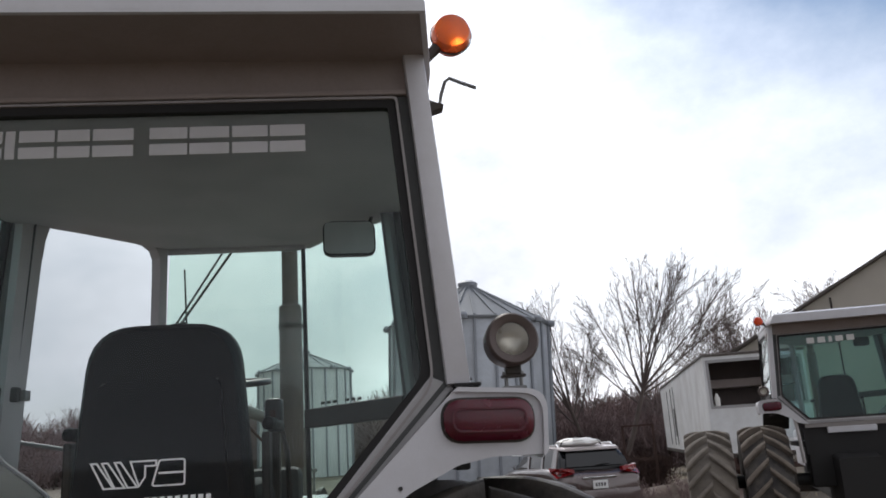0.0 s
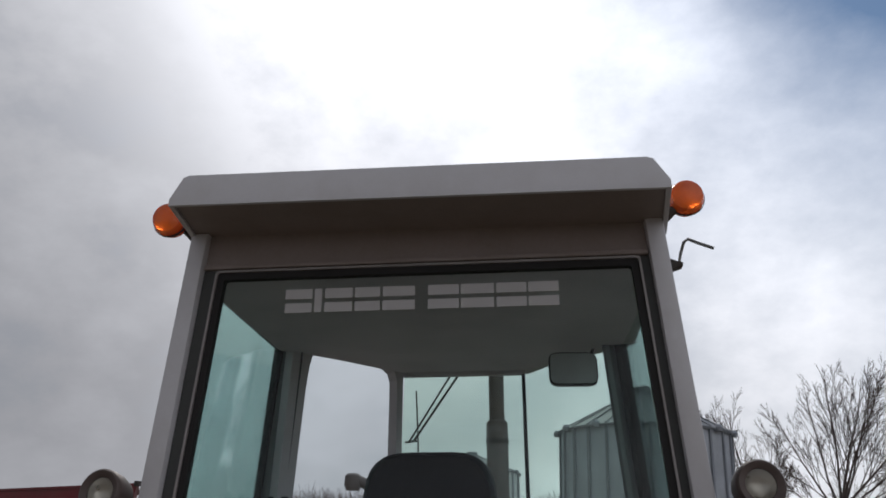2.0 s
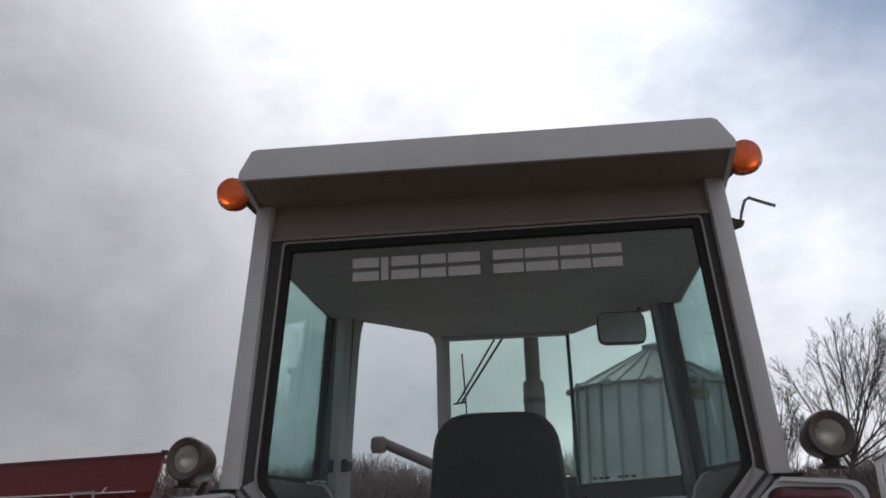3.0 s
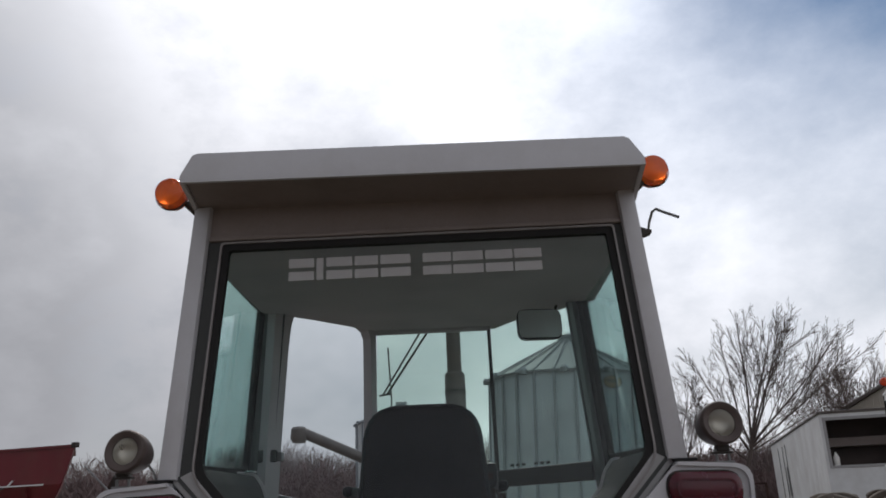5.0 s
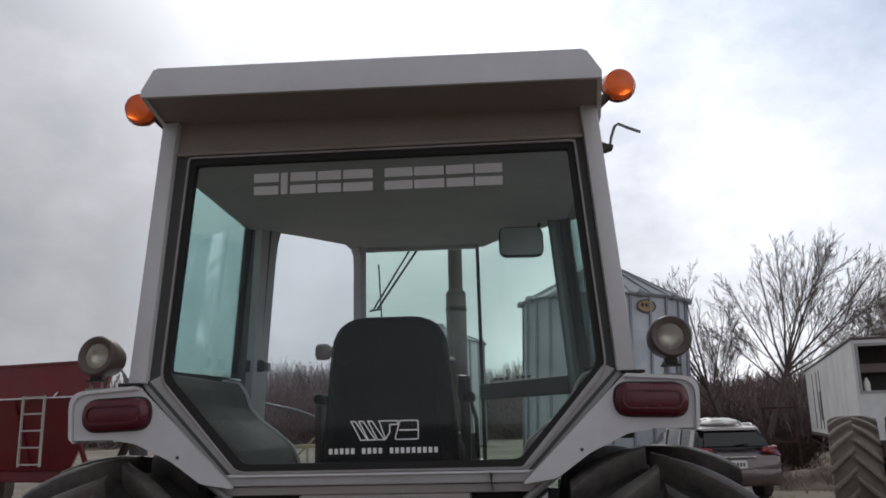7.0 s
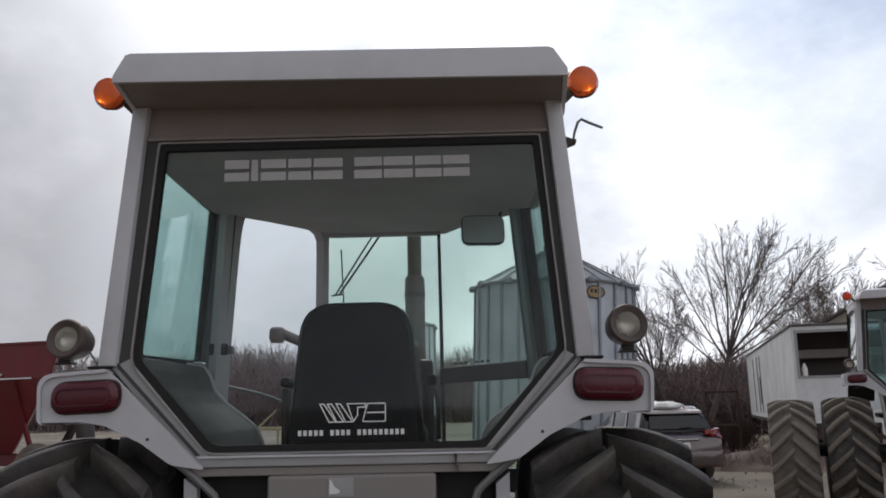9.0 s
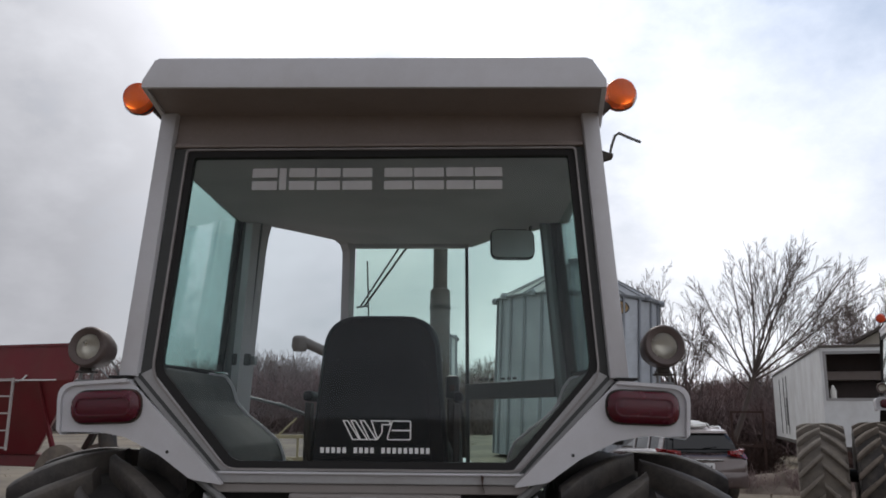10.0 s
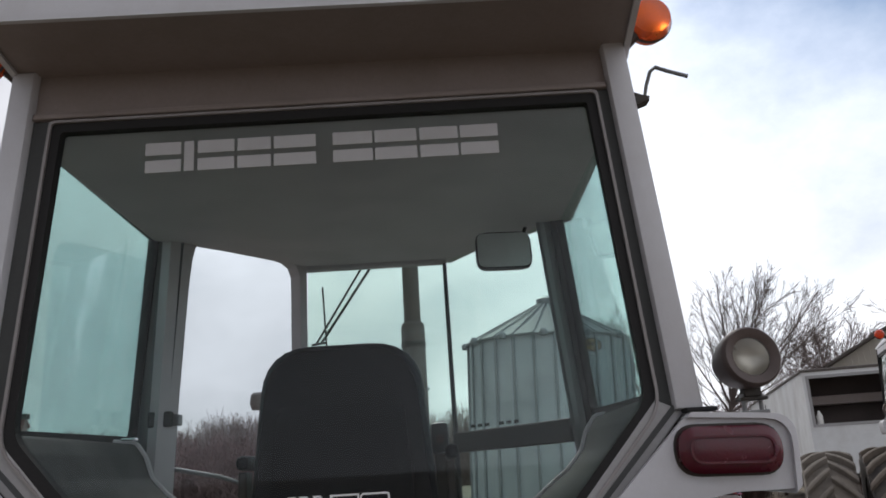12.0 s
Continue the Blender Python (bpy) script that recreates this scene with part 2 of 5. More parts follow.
SHED = material("tan_ribbed_steel", (0.5, 0.465, 0.405), 0.55, 0.1, var=0.07, scale=0.8, grain=20, bump=0.05)
SHED_ROOF = material("brown_ribbed_roof_steel", (0.11, 0.095, 0.085), 0.5, 0.2, var=0.1, scale=0.8, grain=20)
BARK = material("grey_brown_bark", (0.105, 0.083, 0.075), 0.9, var=0.3, scale=3, grain=40, bump=0.4)
TWIG = material("far_grey_brown_twigs", (0.19, 0.155, 0.148), 0.95, var=0.3, scale=0.2, grain=3, bump=0.0)
BRUSH = material("purple_brown_brush", (0.19, 0.138, 0.134), 0.95, var=0.35, scale=0.3, grain=4, bump=0.0)
CAR_PAINT = material("taupe_brown_car_paint", (0.085, 0.058, 0.058), 0.25, 0.3, var=0.04, scale=2, grain=300, bump=0.0, dirt=(0.2, 0.17, 0.14), dirt_amount=0.3)
CAR_PAINT.node_tree.nodes["Principled BSDF"].inputs["Coat Weight"].default_value = 1.0
# Car roof colour paled to carry the sky's reflection on the taupe paint.
CAR_ROOF_SHEEN = material("sky_sheen_roof_paint", (0.5, 0.45, 0.45), 0.25, 0.2, var=0.04, scale=2, grain=300, bump=0.0)
CAR_GLASS = material("dark_car_glass", (0.012, 0.013, 0.015), 0.05, var=0.02, bump=0.0, spec=0.42)
CHROME = material("chrome", (0.7, 0.7, 0.7), 0.12, 1.0, var=0.03, bump=0.0)
STRAW = material("dry_straw_grass", (0.24, 0.2, 0.135), 0.95, var=0.35, scale=0.6, grain=8, bump=0.3)
SOIL = material("brown_soil", (0.12, 0.092, 0.075), 0.95, var=0.35, scale=2.5, grain=30, bump=0.6)
TARP = material("white_plastic_wrap", (0.72, 0.71, 0.68), 0.4, var=0.06, scale=6, grain=60, bump=0.3)
YELLOW = material("faded_yellow_paint", (0.3, 0.26, 0.15), 0.6, var=0.2, scale=3, grain=60)
LOGO_YELLOW = material("faded_orange_decal", (0.32, 0.21, 0.09), 0.5, var=0.1, scale=3, grain=30, bump=0.0)
LOGO_DARK = material("dark_decal", (0.03, 0.028, 0.03), 0.5, var=0.1, bump=0.0)
CLEAR = glass_material("clear_rear_glass", (0.925, 0.955, 0.965), 0.6, haze=0.002)
TINT = glass_material("green_tinted_glass", (0.895, 0.985, 0.925), 1.0, haze=0.012)
SIDE_TINT = glass_material("dusty_green_side_glass", (0.77, 0.925, 0.88), 1.0, haze=0.05)
DEEP_TINT = glass_material("deep_teal_glass", (0.66, 0.82, 0.82), 1.0, haze=0.01)
LENS_CLEAR = glass_material("lamp_lens_glass", (0.85, 0.84, 0.8), 1.0, haze=0.12)
REFLECTOR = material("dull_lamp_reflector", (0.62, 0.6, 0.56), 0.3, 0.9, var=0.1, scale=20, grain=120, bump=0.2)


def lens_material(name, base):
    m = material(name, base, 0.25, var=0.12, scale=12, grain=140, bump=0.08, trans=0.25)
    b = m.node_tree.nodes["Principled BSDF"]
    b.inputs["Subsurface Weight"].default_value = 0.35
    b.inputs["Subsurface Radius"].default_value = (0.03, 0.01, 0.004)
    return m


AMBER_RED = lens_material("red_orange_lens", (0.75, 0.075, 0.02))
AMBER = lens_material("amber_lens", (0.8, 0.14, 0.018))
for lens_ in (AMBER, AMBER_RED):
    lens_.node_tree.nodes["Principled BSDF"].inputs["Transmission Weight"].default_value = 0.45
RED_LENS = lens_material("dark_red_lens", (0.115, 0.008, 0.022))
CAR_RED = lens_material("red_car_lens", (0.28, 0.012, 0.015))


def ground_material():
    m = material("trodden_farmyard_earth", (0.1, 0.08, 0.06), 0.95, var=0.4, scale=0.6, grain=9, bump=0.8, dirt=(0.27, 0.225, 0.155), dirt_amount=0.85, dirt_scale=0.12)
    return m


GROUND = ground_material()


# ---- shape helpers ----
def part(name, bm, mat, parent, label="", smooth=False):
    me = bpy.data.meshes.new(name)
    bmesh.ops.recalc_face_normals(bm, faces=bm.faces)
    bm.to_mesh(me)
    bm.free()
    if mat:
        me.materials.append(mat)
    if smooth:
        for p in me.polygons:
            p.use_smooth = True
        me.set_sharp_from_angle(angle=radians(38))
    ob = new(name, me)
    if parent:
        ob.parent = parent
    if label:
        ob["label"] = label
    return ob


def thing(name, m, label, category, group="", kind=""):
    ob = new(name)
    ob.matrix_world = m
    return tagged(ob, label, category, group, kind)


def box(x0, x1, y0, y1, z0, z1, bevel=0.0, bm=None, m=None):
    bm = bm or bmesh.new()
    r = bmesh.ops.create_cube(bm, size=1.0)
    vs = r["verts"]
    for v in vs:
        v.co = Vector(((x0 + x1) / 2 + v.co.x * (x1 - x0), (y0 + y1) / 2 + v.co.y * (y1 - y0), (z0 + z1) / 2 + v.co.z * (z1 - z0)))
    if m:
        bmesh.ops.transform(bm, matrix=m, verts=vs)
    if bevel:
        es = list({e for v in vs for e in v.link_edges})
        bmesh.ops.bevel(bm, geom=es, offset=bevel, segments=2, affect="EDGES", profile=0.5)
    return bm


def prism(pts, y0, y1, bm=None, axis="y", bevel=0.0):
    """A polygon of (u, v) pushed along an axis: y takes (x, z), z takes (x, y), x takes (y, z)."""
    bm = bm or bmesh.new()
    put = {"y": lambda u, v, w: (u, w, v), "z": lambda u, v, w: (u, v, w), "x": lambda u, v, w: (w, u, v)}[axis]
    a = [bm.verts.new(put(u, v, y0)) for u, v in pts]
    b = [bm.verts.new(put(u, v, y1)) for u, v in pts]
    fs = [bm.faces.new(a), bm.faces.new(b[::-1])]
    n = len(pts)
    for i in range(n):
        fs.append(bm.faces.new((a[i], b[i], b[(i + 1) % n], a[(i + 1) % n])))
    if bevel:
        bmesh.ops.bevel(bm, geom=list({e for f in fs[:2] for e in f.edges}), offset=bevel, segments=2, affect="EDGES", profile=0.5)
    return bm


def ring(outer, inner, y0, y1, bm=None, axis="y"):
    """A frame between two loops of equal length."""
    bm = bm or bmesh.new()
    put = {"y": lambda u, v, w: (u, w, v), "z": lambda u, v, w: (u, v, w), "x": lambda u, v, w: (w, u, v)}[axis]
    loops = [[bm.verts.new(put(u, v, w)) for u, v in loop] for loop, w in ((outer, y0), (inner, y0), (inner, y1), (outer, y1))]
    n = len(outer)
    for k in range(4):
        a, b = loops[k], loops[(k + 1) % 4]
        for i in range(n):
            bm.faces.new((a[i], a[(i + 1) % n], b[(i + 1) % n], b[i]))
    return bm


def rounded(pts, r, n=5):
    """The polygon with rounded corners; r is one radius or one for each corner."""
    out = []
    k = len(pts)
    for i, p in enumerate(pts):
        rad = r[i] if isinstance(r, (list, tuple)) else r
        p, a, b = Vector(p), Vector(pts[i - 1]), Vector(pts[(i + 1) % k])
        da, db = (a - p).normalized(), (b - p).normalized()
        half = math.acos(max(-1, min(1, da.dot(db)))) / 2
        cut = min(rad / max(0.05, math.tan(half)), (a - p).length * 0.48, (b - p).length * 0.48)
        s, e = p + da * cut, p + db * cut
        for j in range(n + 1):
            t = j / n
            q = s * (1 - t) ** 2 + p * 2 * t * (1 - t) + e * t ** 2
            out.append((q.x, q.y))
    return out


def inset(pts, d):
    """The polygon moved inwards by d (points in either sense)."""
    k = len(pts)
    area = sum(pts[i][0] * pts[(i + 1) % k][1] - pts[(i + 1) % k][0] * pts[i][1] for i in range(k))
    s = 1 if area > 0 else -1
    out = []
    for i in range(k):
        p, a, b = Vector(pts[i]), Vector(pts[i - 1]), Vector(pts[(i + 1) % k])
        e1, e2 = (p - a).normalized(), (b - p).normalized()
        n1, n2 = Vector((-e1.y, e1.x)) * s, Vector((-e2.y, e2.x)) * s
        w = (n1 + n2) / max(0.2, 1 + n1.dot(n2))
        out.append((p.x + w.x * d, p.y + w.y * d))
    return out


def tube(pts, r, n=8, bm=None, cap=True):
    bm = bm or bmesh.new()
    pts = [Vector(p) for p in pts]
    rings, up = [], None
    for i, p in enumerate(pts):
        d = (pts[min(i + 1, len(pts) - 1)] - pts[max(i - 1, 0)]).normalized()
        if up is None:
            up = d.orthogonal().normalized()
        side = d.cross(up)
        side = side.normalized() if side.length > 1e-6 else d.orthogonal().normalized()
        up = side.cross(d).normalized()
        rad = r[i] if isinstance(r, (list, tuple)) else r
        rings.append([bm.verts.new(p + (side * math.cos(2 * math.pi * k / n) + up * math.sin(2 * math.pi * k / n)) * rad) for k in range(n)])
    for a, b in zip(rings, rings[1:]):
        for k in range(n):
            bm.faces.new((a[k], a[(k + 1) % n], b[(k + 1) % n], b[k]))
    if cap:
        bm.faces.new(rings[0][::-1])
        bm.faces.new(rings[-1])
    return bm


def lathe(profile, n=32, m=None, bm=None, closed=False):
    """Turns (radius, height) pairs round z, then places it by m."""
    bm = bm or bmesh.new()
    m = m or Matrix()
    rows = []
    for r, h in profile:
        if r < 1e-5:
            rows.append([bm.verts.new(m @ Vector((0, 0, h)))])
        else:
            rows.append([bm.verts.new(m @ Vector((r * math.cos(2 * math.pi * k / n), r * math.sin(2 * math.pi * k / n), h))) for k in range(n)])
    pairs = list(zip(rows, rows[1:])) + ([(rows[-1], rows[0])] if closed else [])
    for a, b in pairs:
        for k in range(n):
            q = (k + 1) % n
            if len(a) == 1 and len(b) == 1:
                continue
            if len(a) == 1:
                bm.faces.new((a[0], b[q], b[k]))
            elif len(b) == 1:
                bm.faces.new((a[k], a[q], b[0]))
            else:
                bm.faces.new((a[k], a[q], b[q], b[k]))
    return bm


def loft(rings_, bm=None, cap=True):
    bm = bm or bmesh.new()
    vs = [[bm.verts.new(p) for p in r] for r in rings_]
    n = len(vs[0])
    for a, b in zip(vs, vs[1:]):
        for k in range(n):
            bm.faces.new((a[k], a[(k + 1) % n], b[(k + 1) % n], b[k]))
    if cap:
        bm.faces.new(vs[0][::-1])
        bm.faces.new(vs[-1])
    return bm


TO_X = Matrix.Rotation(radians(90), 4, "Y")    # z of a turned part to +x
TO_BACK = Matrix.Rotation(radians(90), 4, "X")  # z of a turned part to -y


# ---- ground ----
def ground():
    bm = bmesh.new()
    n, size = 60, 1500.0
    grid = {}
    for i in range(n + 1):
        for j in range(n + 1):
            u, v = (i / n * 2 - 1), (j / n * 2 - 1)
            x, y = size * u ** 3, size * v ** 3
            far = max(0.0, math.hypot(x, y) - 14)
            z = 0.05 * noise.noise((x * 0.3, y * 0.3, 0)) * min(1, far / 10)
            grid[i, j] = bm.verts.new((x, y, z - 0.012 * min(1, far / 10)))
    for i in range(n):
        for j in range(n):
            bm.faces.new((grid[i, j], grid[i + 1, j], grid[i + 1, j + 1], grid[i, j + 1]))
    ob = part("ground", bm, GROUND, None, smooth=True)
    tagged(ob, "trodden brown farmyard earth with patches of dry grass", "ground", kind="structure")


ground()


# ---- tractors ----
def wheel(parent, x, y, radius, width, mat, side, lugs=20, name="rear_wheel", lift=0.0, dusty=False):
    """A lugged farm wheel whose axle runs along x; side is +1 or -1 for the outer face."""
    rim_r = radius * 0.56
    h = width / 2
    bm = lathe([(0, 0.02), (0.09, 0.02), (0.1, 0.05), (0.16, 0.05), (0.2, 0.0), (rim_r * 0.8, -0.03), (rim_r * 0.9, -h * 0.8), (rim_r, -h * 0.86), (rim_r, -h * 0.75), (rim_r * 0.95, 0), (rim_r, h * 0.75), (rim_r, h * 0.86), (rim_r * 0.9, h * 0.8), (rim_r * 0.8, 0.03), (0.12, -0.02), (0, -0.02)], 36, Matrix.Scale(side, 4, (1, 0, 0)) @ TO_X)
    w = part(name, bm, RIM, parent, smooth=True)
    w.location = (x, y, radius - lift)
    lug_h = 0.072 * radius / 0.79
    body = radius - lug_h
    prof = [(rim_r * 0.98, -h * 0.72), (rim_r * 1.06, -h * 0.9), (radius * 0.76, -h * 1.0), (radius * 0.88, -h * 0.97), (body * 0.94, -h * 0.88), (body * 0.98, -h * 0.6), (body, 0), (body * 0.98, h * 0.6), (body * 0.94, h * 0.88), (radius * 0.88, h * 0.97), (radius * 0.76, h * 1.0), (rim_r * 1.06, h * 0.9), (rim_r * 0.98, h * 0.72)]
    # Body kept darker than the lugs, as painted shade between them, unless dusty.
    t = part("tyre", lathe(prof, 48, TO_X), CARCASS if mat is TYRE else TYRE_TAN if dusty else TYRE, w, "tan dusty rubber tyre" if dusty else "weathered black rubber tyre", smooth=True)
    meshes = []
    for s in (-1, 1):
        bm = bmesh.new()
        rows = []
        steps = 8
        for k in range(steps):
            f = k / (steps - 1)
            xx = s * (0.0 + 0.98 * f) * h
            ang = 0.34 * f ** (0.85 if mat is TYRE else 1.0)
            top = radius - 0.006 - 0.13 * radius * max(0, f - 0.35) ** 2
            low = body * (0.975 if f < 0.7 else 0.91)
            half_t, half_b = 0.026 / radius * (1 + 0.4 * f), 0.036 / radius * (1 + 0.4 * f)
            row = []
            round_ = (0.014 if mat is TYRE else 0.008) if 0 < k < steps - 1 else 0.022
            for da, rr in ((-half_b, low), (-half_t * 1.15, top - round_), (-half_t * 0.9, top - 0.004), (-half_t * 0.5, top), (half_t * 0.5, top), (half_t * 0.9, top - 0.004), (half_t * 1.15, top - round_), (half_b, low)):
                a = ang + da
                row.append((xx, -math.sin(a) * rr, math.cos(a) * rr))
            rows.append(row)
        loft(rows, bm)
        me = bpy.data.meshes.new("tread_lug")
        bmesh.ops.recalc_face_normals(bm, faces=bm.faces)
        bm.to_mesh(me)
        bm.free()
        me.materials.append(mat)
        for p_ in me.polygons:
            p_.use_smooth = True
        me.set_sharp_from_angle(angle=radians(32))
        meshes.append(me)
    step = 2 * math.pi / lugs
    for k in range(lugs):
        for s in (0, 1):
            lug = new("tread_lug", meshes[s])
            lug.parent = w
            lug.rotation_euler = (step * (k + 0.5 * s) + 0.07, 0, 0)
    return w


GLYPHS = ((369, 413, 0), (417, 429, 1), (434, 479, 0), (483, 524, 2), (528, 580, 0), (601, 650, 0), (653, 705, 0), (709, 756, 0), (759, 806, 0))


def tractor(m, main=True):
    LIFT = 0.0 if main else 0.19
    tr = thing("tractor", m @ Matrix.Translation((0, 0, LIFT)), "white farm tractor with a tinted glass cab, parked on bare earth" if main else "white cab tractor with dusty dual rear tyres beside a box trailer", "tractor", "white tractors in the yard")
    P = lambda name, bm, mat, label="", smooth=False, parent=tr: part(name, bm, mat, parent, label, smooth)
    # rear window: loops in (x, z)
    glass_c = [(-0.656, 2.588), (0.673, 2.588), (0.729, 1.842), (0.463, 1.54), (-0.448, 1.54), (-0.716, 1.842)]
    radii = [0.012, 0.012, 0.09, 0.06, 0.06, 0.09]
    glass = rounded(glass_c, radii)
    seal_in = rounded([(x, min(z, 2.586)) for x, z in inset(glass_c, 0.004)], radii)
    spread = lambda pts: [(x, z) if k < 2 else (x, z - 0.014) if k in (2, 5) else (x + math.copysign(0.012, x), z) for k, (x, z) in enumerate(pts)]
    seal_out = rounded(spread(inset(glass_c, -0.02)), [0.014, 0.014, 0.105, 0.075, 0.075, 0.105])
    mould_out = rounded(spread(inset(glass_c, -0.0258)), [0.016, 0.016, 0.112, 0.08, 0.08, 0.112])
    w = P("rear_window", prism(glass, 0.004, 0.010), CLEAR if main else DEEP_TINT, "clear rear window pane with a dusty film" if main else "dark teal rear window pane")
    w.visible_shadow = False
    P("window_seal", ring(seal_out, seal_in, -0.012, 0.016), RUBBER, "black rubber seal", parent=w)
    P("window_moulding", ring(mould_out, inset(seal_out, 0.001), -0.02, 0.012), RIM_WHITE, "worn grey moulding", parent=w)
    # rear frame of the cab: pillars, header, sill
    for s in (-1, 1):
        outer = [(0.774 * s, 2.745), (0.717 * s, 2.745), (0.784 * s, 1.815), (0.846 * s, 1.815)]
        P("rear_pillar", prism(outer, -0.035, 0.06, bevel=0.008), WHITE, smooth=True)
        inner = [(0.7255 * s, 2.6185), ((0.6905 + 0.0085 * s) * s, 2.6185), ((0.7485 + 0.0065 * s) * s, 1.83), (0.784 * s, 1.815)]
        P("pillar_channel", prism(inner, -0.004, 0.05), TRIM, "dark channel beside the glass")
        # the diagonal below the knee
        d = [(0.744 * s, 1.84), (0.806 * s, 1.81), (0.505 * s, 1.474), (0.458 * s, 1.512)]
        P("corner_frame", prism(d, -0.014, 0.05, bevel=0.004), FRAME)
        gr = [(0.781 * s, 1.826), (0.792 * s, 1.82), (0.48 * s, 1.489), (0.469 * s, 1.494)]
        P("corner_groove", prism(gr, -0.0165, -0.012), TRIM)
    # header and lip: shade under the roof is put into the colour
    P("header", prism([(-0.7165, 2.745), (0.7165, 2.745), (0.725, 2.622), (-0.725, 2.622)], -0.002, 0.04), UNDER, "dusty header panel with the roof's shade in its colour")
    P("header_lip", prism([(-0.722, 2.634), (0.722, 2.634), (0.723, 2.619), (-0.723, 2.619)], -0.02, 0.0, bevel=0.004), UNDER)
    P("sill", prism([(-0.5, 1.512), (0.5, 1.512), (0.53, 1.474), (-0.53, 1.474)], -0.022, 0.06, bevel=0.004), FRAME)
    P("sill_bead", box(-0.49, 0.49, -0.031, -0.0225, 1.503, 1.511, 0.003), WHITE)
    # lower panel under the sill; the black rail behind it paints the shaded openings either side
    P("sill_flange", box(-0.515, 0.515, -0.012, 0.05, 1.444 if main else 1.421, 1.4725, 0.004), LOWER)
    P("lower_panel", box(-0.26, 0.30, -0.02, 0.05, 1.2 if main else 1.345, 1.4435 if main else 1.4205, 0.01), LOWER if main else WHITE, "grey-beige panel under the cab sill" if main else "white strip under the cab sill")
    # added block that fills the shaded space under the second cab with black
    if not main:
        P("shade_block", box(-0.52, 0.52, 0.03, 0.6, 0.7, 1.434, 0.02), SHADE_IRON, "black block standing for the shade under the cab")
    P("cab_floor", prism([(-0.6, 0.06), (0.6, 0.06), (0.62, 1.05), (0.3, 1.5), (-0.3, 1.5), (-0.62, 1.05)], 1.2, 1.26, axis="z"), IRON)
    # rail coloured black for the shade in the openings
    P("lower_rail", box(-0.49, 0.49, 0.055, 0.10, 1.15, 1.47, 0.005), SHADE_IRON)
    if main:
        P("worn_label", box(-0.056, 0.028, -0.0225, -0.0205, 1.374, 1.434), FRAME, "worn pale paper label")
        P("torn_sticker", prism([(-0.052, 1.428), (-0.046, 1.426), (-0.036, 1.406), (-0.018, 1.394), (-0.02, 1.384), (-0.052, 1.382)], -0.0255, -0.023), DECAL_WHITE, "torn white sticker")
        P("rust_crack", prism([(0.362, 1.508), (0.372, 1.5), (0.368, 1.47), (0.376, 1.452), (0.366, 1.47)], -0.033, -0.010), RUST)
    # fender boxes with lamps
    for s in (-1, 1):
        loop = [(0.806, 1.806), (1.034, 1.79), (1.024, 1.632), (0.884, 1.632), (0.80, 1.617), (0.68, 1.56), (0.575, 1.486), (0.462, 1.468)]
        rr = [0.008, 0.055, 0.012, 0.02, 0.08, 0.1, 0.06, 0.006]
        lp = [(x * s, z) for x, z in rounded(loop, rr)]
        f = P("fender", prism(lp, -0.048, -0.03), WHITE, "white fender panel with a rolled rim", smooth=False)
        top = rounded(loop, rr)[3:16]
        lip_o = [(x * s, z) for x, z in top]
        lip_i = [(x * s * 0.988, z - 0.011) for x, z in top]
        bm = bmesh.new()
        rows = []
        for (xo, zo), (xi, zi) in zip(lip_o, lip_i):
            rows.append([(xo, -0.062, zo), (xo, 0.42, zo), (xi, 0.42, zi), (xi, -0.062, zi)])
        loft(rows, bm)
        P("rim", bm, WHITE, parent=f, smooth=True)
        bm = bmesh.new()  # arch that follows the tyre forward
        rows = []
        for k in range(14):
            a = radians(-20 + 125 * k / 13)
            r0, r1 = 0.865, 0.885
            y0, z0 = 0.25 - math.sin(radians(62) - a) * r0, 0.79 + math.cos(radians(62) - a) * r0
            y1, z1 = 0.25 - math.sin(radians(62) - a) * r1, 0.79 + math.cos(radians(62) - a) * r1
            if y0 < -0.03:
                continue
            rows.append([(0.62 * s, y0, z0), (0.95 * s, y0, z0), (0.95 * s, y1, z1), (0.62 * s, y1, z1)])
        # second tractor's arch is blackened for the shade above its tyres
        if not main:
            P("wheel_arch", loft(rows, bm), SHADE_IRON, parent=f)
        if main:
            P("hole", lathe([(0, 0.0), (0.0055, 0.0), (0.0055, 0.003), (0, 0.003)], 12, Matrix.Translation((0.655 * s, -0.0482, 1.571)) @ TO_BACK), LOGO_DARK, "small dark bolt hole", parent=f)
            P("top_gasket", box(min(0.80 * s, 0.87 * s), max(0.80 * s, 0.87 * s), -0.055, 0.03, 1.807, 1.816, 0.003), RUBBER, parent=f)
        # tail lamp
        st = [(0.768, 1.775), (0.992, 1.768), (0.992, 1.668), (0.768, 1.675)] if s > 0 else [(0.754, 1.768), (0.978, 1.76), (0.978, 1.66), (0.754, 1.667)]
        st_r = rounded([(x * s, z) for x, z in st], 0.05, 6)
        st_i = rounded([(x * s, z) for x, z in inset(st, 0.012)], 0.04, 6)
        st_ii = rounded([(x * s, z) for x, z in inset(st, 0.03)], 0.025, 6)
        tl = P("tail_light", loft([[(x, -0.045, z) for x, z in st_r], [(x, -0.07, z) for x, z in st_r], [(x, -0.082, z) for x, z in st_i], [(x, -0.086, z) for x, z in st_ii]]), RED_LENS, "long dark red tail light", smooth=True)
        bead = inset(st, 0.02)
        bead_o, bead_i = (rounded([(x * s, z) for x, z in inset(bead, k)], 0.032 - k, 6) for k in (0.0, 0.005))
        P("lens_bead", ring(bead_o, bead_i, -0.0895, -0.083), RED_LENS, parent=tl, smooth=True)
